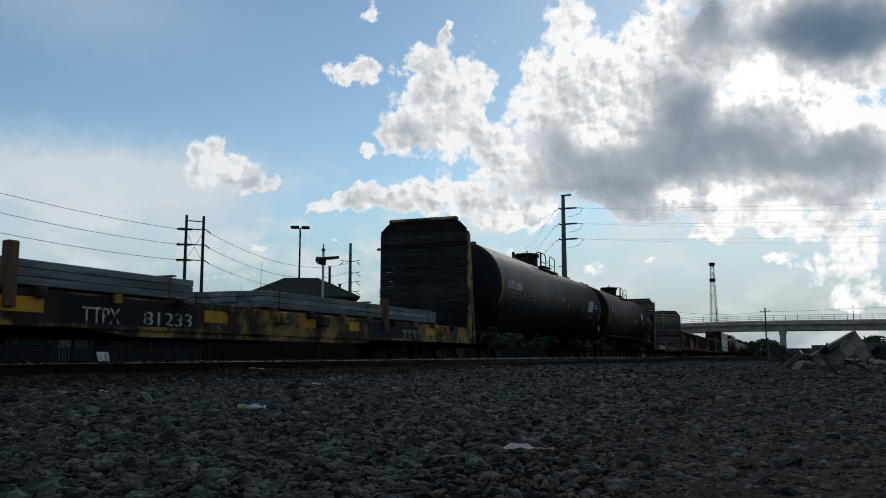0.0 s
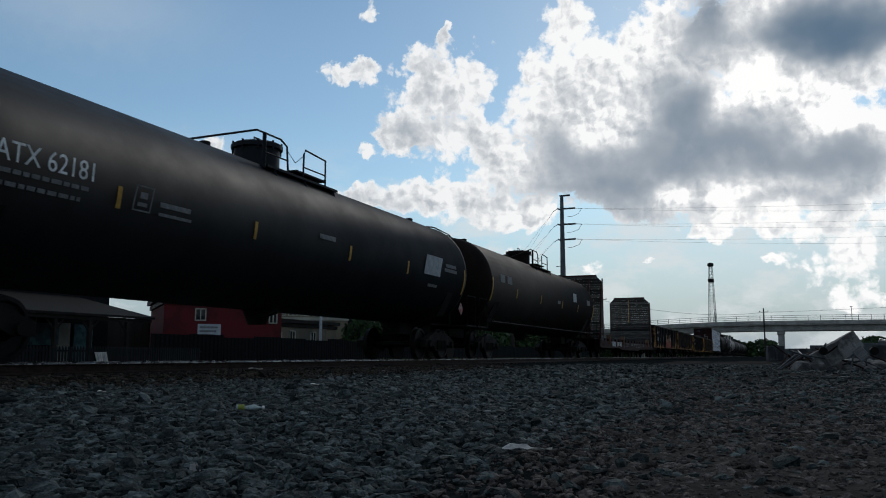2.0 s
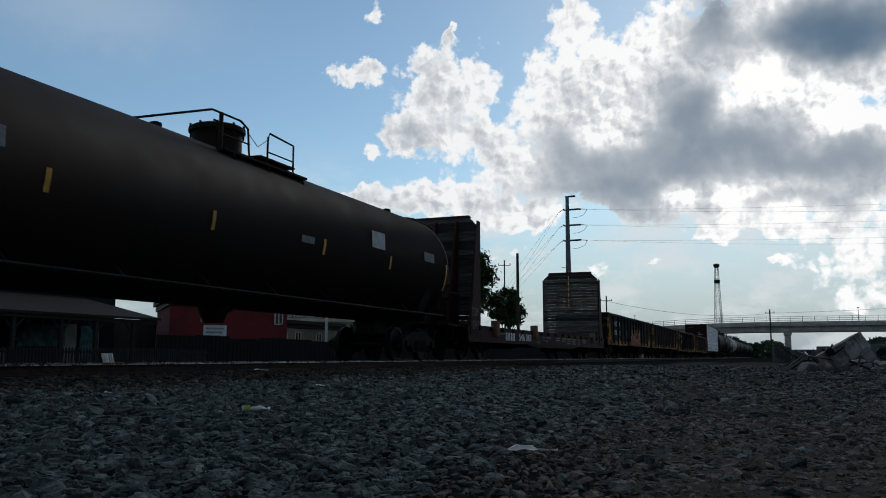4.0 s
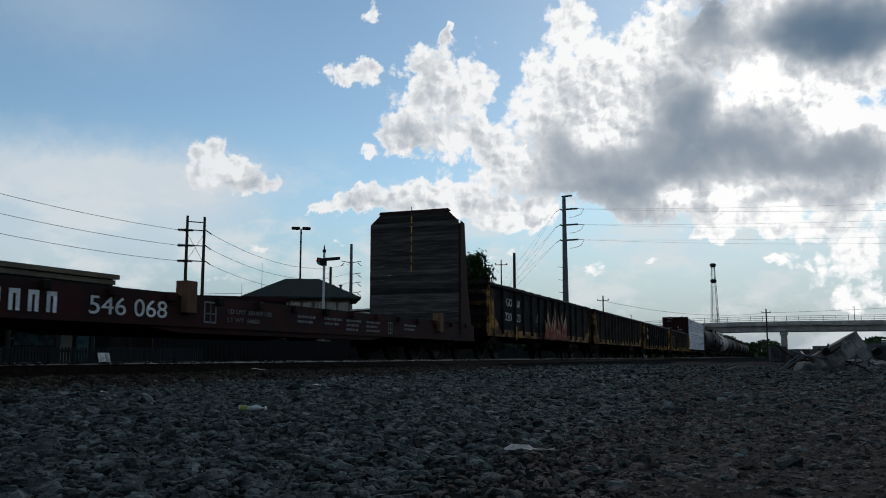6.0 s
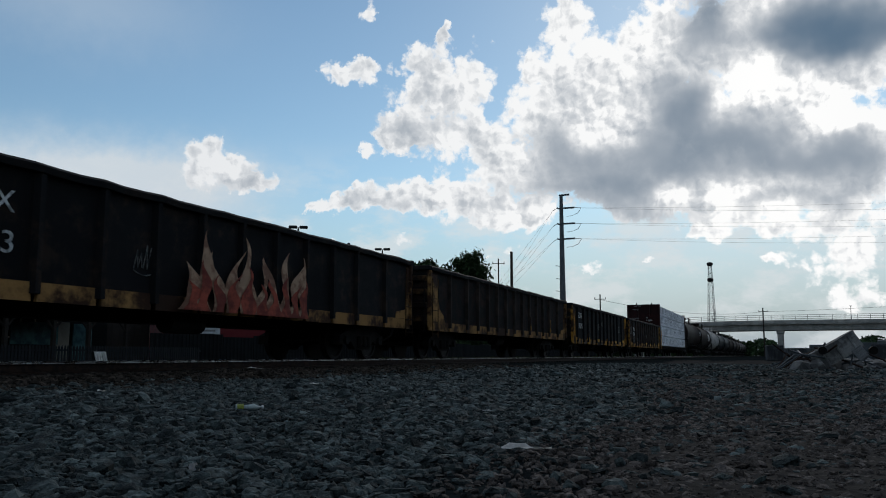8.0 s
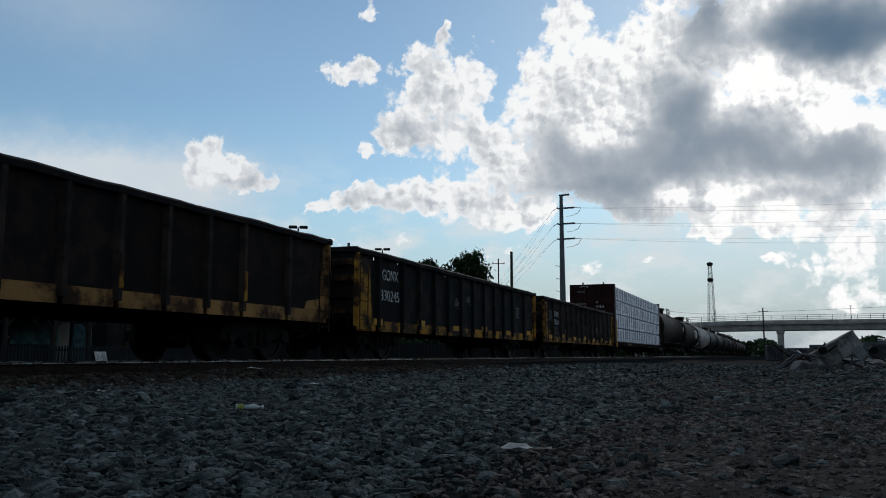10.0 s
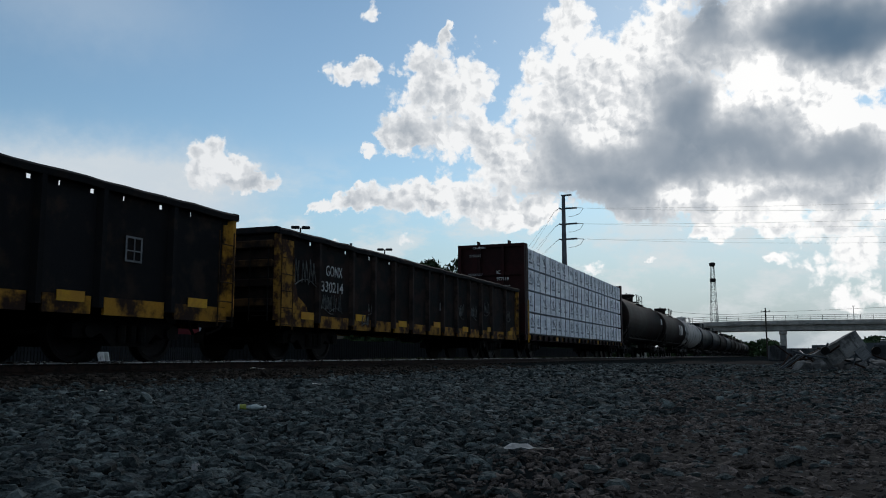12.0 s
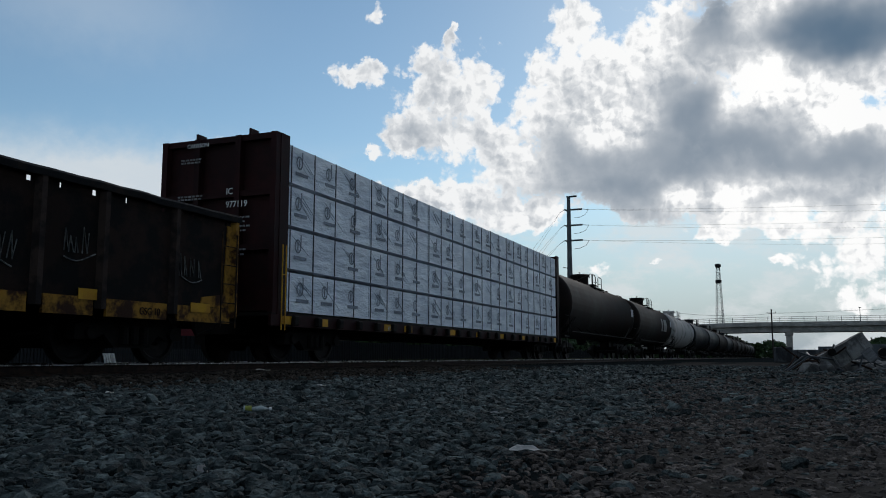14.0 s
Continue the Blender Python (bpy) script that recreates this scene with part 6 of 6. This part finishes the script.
    bm = bmesh.new()
    bbox(bm, -.2, .2, -.1, .3, 6.95, 7.3, .03)
    part("lamp_case", bm, SIGNAL, q)
    ladder(q, .2, .3, .2, 7.0, .35, mtl=GALV)
    # lattice lighting tower behind the bridge
    x, y, _ = spot(3.57, 290)
    t = thing("lattice_tower", "open lattice steel tower with two round lamp rings", "tower", (x, y, 0), 20)
    def leg(s, u, z):
        w = 1.45 - 1.0 * z / 30
        return (s * w, u * w, z)
    for s, u in ((-1, -1), (1, -1), (1, 1), (-1, 1)):
        bm = bmesh.new()
        tube(bm, [leg(s, u, 0), leg(s, u, 15), leg(s, u, 30)], .06, 5)
        part("leg", bm, GALV, t)
    bm = bmesh.new()
    for k in range(15):
        z, z2 = k * 2, k * 2 + 2
        c = ((-1, -1), (1, -1), (1, 1), (-1, 1))
        for i in range(4):
            a, b = c[i], c[(i + 1) % 4]
            tube(bm, [leg(*a, z), leg(*b, z2)], .03, 4)
            tube(bm, [leg(*b, z), leg(*a, z2)], .03, 4)
            tube(bm, [leg(*a, z2), leg(*b, z2)], .03, 4)
    part("lattice", bm, GALV, t)
    for z in (30.2, 25.0):
        bm = bmesh.new()
        lathe(bm, [(z - .7, .6), (z - .35, 1.0), (z + .35, 1.0), (z + .6, .5)], 12, "z")
        part("lamp_ring", bm, SIGNAL, t)


poles_and_wires()


# ---- unseen plain wall added behind the camera to block low sky light ----
def blocker_wall():
    bm = bmesh.new()
    box(bm, -90, 60, -24.4, -24, -.2, 7.0)
    tagged(part("wall_south", bm, SHADEWALL), "unseen plain dark wall added to block low sky light", "wall", kind="structure")


blocker_wall()


# ---- overpass in the distance ----
def bridge():
    ob = thing("overpass_bridge", "pale concrete road overpass on plain piers", "bridge", (250, 0, 0))
    def crest(y):
        return -.0009 * max(0, abs(y + 10) - 12) ** 2
    ys = list(range(-130, 131, 5))
    for nm, x0, x1, z0, z1, m2 in (("girder", -5.0, 5.0, 7.1, 8.6, CONCRETE), ("deck", -6.0, 6.0, 8.6, 8.95, CONCRETE), ("parapet", -6.1, -5.8, 8.9, 9.75, CONCRETE), ("parapet", 5.8, 6.1, 8.9, 9.75, CONCRETE)):
        bm = bmesh.new()
        rows = []
        for y in ys:
            c = crest(y)
            rows.append([bm.verts.new((x, y, z + c)) for x, z in ((x0, z0), (x1, z0), (x1, z1), (x0, z1))])
        for a, b in zip(rows, rows[1:]):
            for k in range(4):
                bm.faces.new((a[k], a[(k + 1) % 4], b[(k + 1) % 4], b[k]))
        bm.faces.new(rows[0])
        bm.faces.new(rows[-1][::-1])
        part(nm, bm, m2, ob)
    bm = bmesh.new()
    for z in (10.1, 10.6, 11.1):
        tube(bm, [(-5.95, y, z + crest(y)) for y in ys], .05, 5)
    part("railing", bm, GALV, ob)
    bm = bmesh.new()
    tube(bm, [(0, 0, 9.6), (0, 0, 11.15)], .06, 5)
    me = mesh_of("railing_post", bm, GALV)
    for y in range(-90, 91, 3):
        q = new("railing_post", me)
        q.parent = ob
        q.matrix_basis = pose(-5.95, y, crest(y))
    for y in (-85, -43, -2.2, 36, 75):
        bm = bmesh.new()
        bbox(bm, -4.5, 4.5, y - 1.0, y + 1.0, 6.2, 7.1 + crest(y), .1)
        part("pier_cap", bm, CONCRETE, ob)
        for x in (-3.2, 3.2):
            bm = bmesh.new()
            bbox(bm, x - .8, x + .8, y - .8, y + .8, -.2, 6.2, .15)
            part("pier", bm, CONCRETE, ob)
    for y in (-19.5, 14.5, 38):
        q = thing("bridge_lamp", "slim lamp post on the overpass", "lamp post", (244.5, y, 8.95 + crest(y)))
        bm = bmesh.new()
        tube(bm, [(0, 0, 0), (0, 0, 4.2)], (.1, .06), 6)
        part("shaft", bm, GALV, q)
        bm = bmesh.new()
        bbox(bm, -.15, .15, -.3, .3, 4.2, 4.35, .04)
        part("lamp_head", bm, GALV, q)


bridge()


# ---- trees ----
def tree(bearing, dist, height, spread, seed, low=.25):
    x, y, _ = spot(bearing, dist)
    ob = thing("tree", "dark green broadleaf tree seen against the sky", "tree", (x, y, 0), seed * 40)
    rnd = random.Random(seed)
    bm = bmesh.new()
    tube(bm, [(0, 0, -.2), (.1, 0, height * .3), (0, .1, height * .55)], (.35, .16), 8)
    tips = []
    for k in range(11):
        a, z = k * 2.4, height * (low + .12 + .045 * k)
        r = spread * rnd.uniform(.5, .85) * (1 - .04 * k)
        tip = (r * math.cos(a), r * math.sin(a), z + rnd.uniform(.8, 2.2))
        tube(bm, [(0, 0, z * .75), (tip[0] * .5, tip[1] * .5, z), tip], (.12, .03), 5)
        tips.append(tip)
    part("trunk", bm, BARK, ob)
    rng = np.random.default_rng(seed)
    cl = []
    for tip in tips + [(0, 0, height * .9), (.4, .3, height * .8)]:
        for _ in range(5):
            cl.append(np.array(tip) + rng.normal(0, spread * .22, 3) * np.array((1, 1, .7)))
    cl = np.array(cl)
    cl[:, 2] = np.clip(cl[:, 2], height * low, height * .97)
    n = 9000
    c = cl[rng.integers(0, len(cl), n)] + rng.normal(0, spread * .13, (n, 3))
    a, b = rng.uniform(0, 6.28, n), rng.normal(0, .8, n)
    u = np.stack([np.cos(a) * np.cos(b), np.sin(a) * np.cos(b), np.sin(b)], -1) * rng.uniform(.18, .38, n)[:, None]
    w = np.stack([-np.sin(a), np.cos(a), rng.normal(0, .4, n)], -1) * rng.uniform(.09, .17, n)[:, None]
    v = np.stack([c - u, c + w, c + u, c - w], 1).reshape(-1, 3)
    me = bpy.data.meshes.new("crown")
    me.from_pydata(v.tolist(), [], np.arange(n * 4).reshape(-1, 4).tolist())
    me.materials.append(LEAF)
    q = new("crown", me)
    q.parent = ob


tree(19.5, 110, 13.6, 3.4, 1)
tree(22.3, 100, 12.0, 2.2, 2)
tree(23.5, 96, 10.4, 2.0, 3)
tree(24.6, 98, 7.6, 2.0, 4)
tree(17.2, 120, 9.6, 2.2, 5)


def far_growth():
    """The low dark line of bushes and trees on the horizon."""
    rng = np.random.default_rng(9)
    n = 26000
    y = rng.uniform(-170, 330, n)
    d = 330 + 40 * rng.random(n) - .25 * np.clip(y, 0, 400)
    top = 4.5 + 2.6 * np.sin(y * .11) + 1.6 * np.sin(y * .37 + 1)
    c = np.stack([d, y, rng.random(n) ** .8 * np.clip(top, 1.5, 9)], -1)
    a = rng.uniform(0, 6.28, n)
    u = np.stack([np.cos(a), np.sin(a), rng.normal(0, .6, n)], -1) * .8
    w = np.stack([rng.normal(0, .4, n), rng.normal(0, .5, n), np.ones(n)], -1) * .5
    v = np.stack([c - u, c + w, c + u, c - w], 1).reshape(-1, 3)
    me = bpy.data.meshes.new("far_woods")
    me.from_pydata(v.tolist(), [], np.arange(n * 4).reshape(-1, 4).tolist())
    me.materials.append(LEAF)
    tagged(new("far_woods", me), "low dark line of distant bushes and trees", "trees", kind="stuff")
    n = 15000
    c = np.stack([rng.uniform(52, 170, n), 25.5 + rng.random(n) * 2.5, rng.random(n) ** .8 * (2.5 + .5 * np.sin(rng.random(n) * 40))], -1)
    a = rng.uniform(0, 6.28, n)
    u = np.stack([np.cos(a), np.sin(a), rng.normal(0, .6, n)], -1) * .3
    w = np.stack([rng.normal(0, .4, n), rng.normal(0, .5, n), np.ones(n)], -1) * .22
    v = np.stack([c - u, c + w, c + u, c - w], 1).reshape(-1, 3)
    me = bpy.data.meshes.new("hedge")
    me.from_pydata(v.tolist(), [], np.arange(n * 4).reshape(-1, 4).tolist())
    me.materials.append(LEAF)
    tagged(new("hedge", me), "dark overgrown hedge beyond the track", "hedge", kind="stuff")
    n = 5000
    c = np.stack([rng.uniform(36, 120, n), 15.5 + rng.random(n) * 4, np.zeros(n)], -1)
    a = rng.uniform(0, 6.28, n)
    u = np.stack([np.cos(a) * .05, np.sin(a) * .05, np.zeros(n)], -1)
    w = np.stack([rng.normal(0, .1, n), rng.normal(0, .1, n), .1 + .22 * rng.random(n)], -1)
    v = np.stack([c - u, c + u, c + w], 1).reshape(-1, 3)
    me = bpy.data.meshes.new("weeds")
    me.from_pydata(v.tolist(), [], np.arange(n * 3).reshape(-1, 3).tolist())
    me.materials.append(GRASS)
    tagged(new("weeds", me), "green and dry weeds along the track", "weeds", kind="stuff")


far_growth()


# ---- heap of scrap at the edge of the yard ----
def rubble():
    x, y, _ = spot(-4.0, 23.5)
    ob = thing("tipped_concrete_box", "tipped grey concrete utility box with broken edges", "concrete box", (x, y, .18), -86)
    tilt = pose(-.02, 0, .12, 0, -30, 0) @ Matrix.Diagonal((.74, .74, .74, 1))
    bm = bmesh.new()
    box(bm, -.85, .75, -.3, .45, 0, .62)
    bmesh.ops.subdivide_edges(bm, edges=bm.edges[:], cuts=4, use_grid_fill=True)
    rnd = random.Random(3)
    for v in bm.verts:
        v.co += Vector((rnd.uniform(-.018, .018), rnd.uniform(-.018, .018), rnd.uniform(-.018, .018)))
    part("body", bm, DKCONC, ob).matrix_basis = tilt
    for q in (-.5, .0, .5):
        bm = bmesh.new()
        bbox(bm, q - .04, q + .04, -.35, -.31, .02, .6, .012)
        part("rib", bm, DKCONC, ob).matrix_basis = tilt
    bm = bmesh.new()
    bbox(bm, .2, .46, -.4, -.36, -.16, .18, .01)
    part("sign_plate", bm, CONCPLATE, ob, "pale plate with faded writing").matrix_basis = pose(.08, 0, .02, 0, -38, 0)
    bm = bmesh.new()
    for k in range(5):
        box(bm, .23, .43, -.406, -.401, -.12 + k * .06, -.09 + k * .06)
    part("small_lettering", bm, GREYLET, ob).matrix_basis = pose(.08, 0, .02, 0, -38, 0)
    for dx, z in ((-.52, .3), (.62, .3)):
        bm = bmesh.new()
        lathe(bm, [(-.46, .1), (-.3, .1)], 14, "y", (dx, 0, z))
        lathe(bm, [(-.465, .06), (-.46, .06)], 14, "y", (dx, 0, z))
        part("pipe_stub", bm, UNDER, ob)
    rnd = random.Random(12)
    for k in range(70):
        b = rnd.uniform(-7.5, -.9)
        dist = rnd.uniform(23, 30)
        px, py, _ = spot(b, dist)
        s = rnd.uniform(.1, .34) * (1 if b < -1.5 else .7)
        ob = thing("concrete_chunk", "broken grey concrete chunk on the rubble heap", "rubble", (px, py, s * .3), rnd.uniform(0, 360), "rubble heap")
        bm = bmesh.new()
        bmesh.ops.create_icosphere(bm, subdivisions=1, radius=1)
        for v in bm.verts:
            v.co = Vector((v.co.x * s * rnd.uniform(.6, 1.4), v.co.y * s * rnd.uniform(.6, 1.3), v.co.z * s * rnd.uniform(.4, 1.0)))
        part("chunk", bm, DKCONC, ob)
    for k in range(34):
        b, dist = (rnd.uniform(-7.5, -1.2) if k < 12 else rnd.uniform(-3.4, -.6)), rnd.uniform(23.2, 27)
        px, py, _ = spot(b, dist)
        ob = thing("scrap_bar", "bent rusty scrap bar lying on the rubble heap", "scrap", (px, py, .12), rnd.uniform(0, 360), "rubble heap")
        bm = bmesh.new()
        L = rnd.uniform(.5, 1.3)
        tube(bm, [(-L / 2, 0, -.1), (0, rnd.uniform(-.1, .1), rnd.uniform(.1, .3)), (L / 2, 0, rnd.uniform(0, .6))], .025, 6)
        part("bar", bm, RAIL if k % 2 else GALV, ob)
    # lower heap and crates further off
    for b, dist, w, h in ((-.1, 60, 1.0, 1.0), (-1.6, 70, 2.4, .9), (-3.2, 85, 3.2, 1.3), (-6.8, 40, 1.6, .8), (-8.3, 46, 3, 1.1), (-5.2, 110, 5, 1.8)):
        px, py, _ = spot(b, dist)
        ob = thing("storage_crate", "dark weathered storage container in the yard", "container", (px, py, .02), rnd.uniform(-20, 20), "yard containers")
        bm = bmesh.new()
        bbox(bm, -w / 2, w / 2, -w / 2, w / 2, 0, h, .04)
        part("body", bm, CRATE if w < 3 else GALV, ob)
        for k in range(5):
            bm = bmesh.new()
            q = -w / 2 + w * (k + .5) / 5
            bbox(bm, -w / 2 - .05, -w / 2 - .002, q - .05, q + .05, .05, h - .05, .01)
            part("rib", bm, CRATE if w < 3 else GALV, ob)


rubble()


# ---- what moves ----
def rolled(t):
    return float(np.interp(t, [r[0] for r in TRAVEL], [r[1] for r in TRAVEL]))


def motions():
    for car, s0 in CARS:
        walk(car, [(t, pose(s0 - s, TRACK_Y, RAIL_Z)) for t, s in TRAVEL])
    turns = [(k / 30, -math.degrees(rolled(k / 30) / .457)) for k in range(421)]
    for wheelset, dx in WHEELS:
        walk(wheelset, [(t, pose(dx, 0, .457, 0, a, 0)) for t, a in turns])


motions()
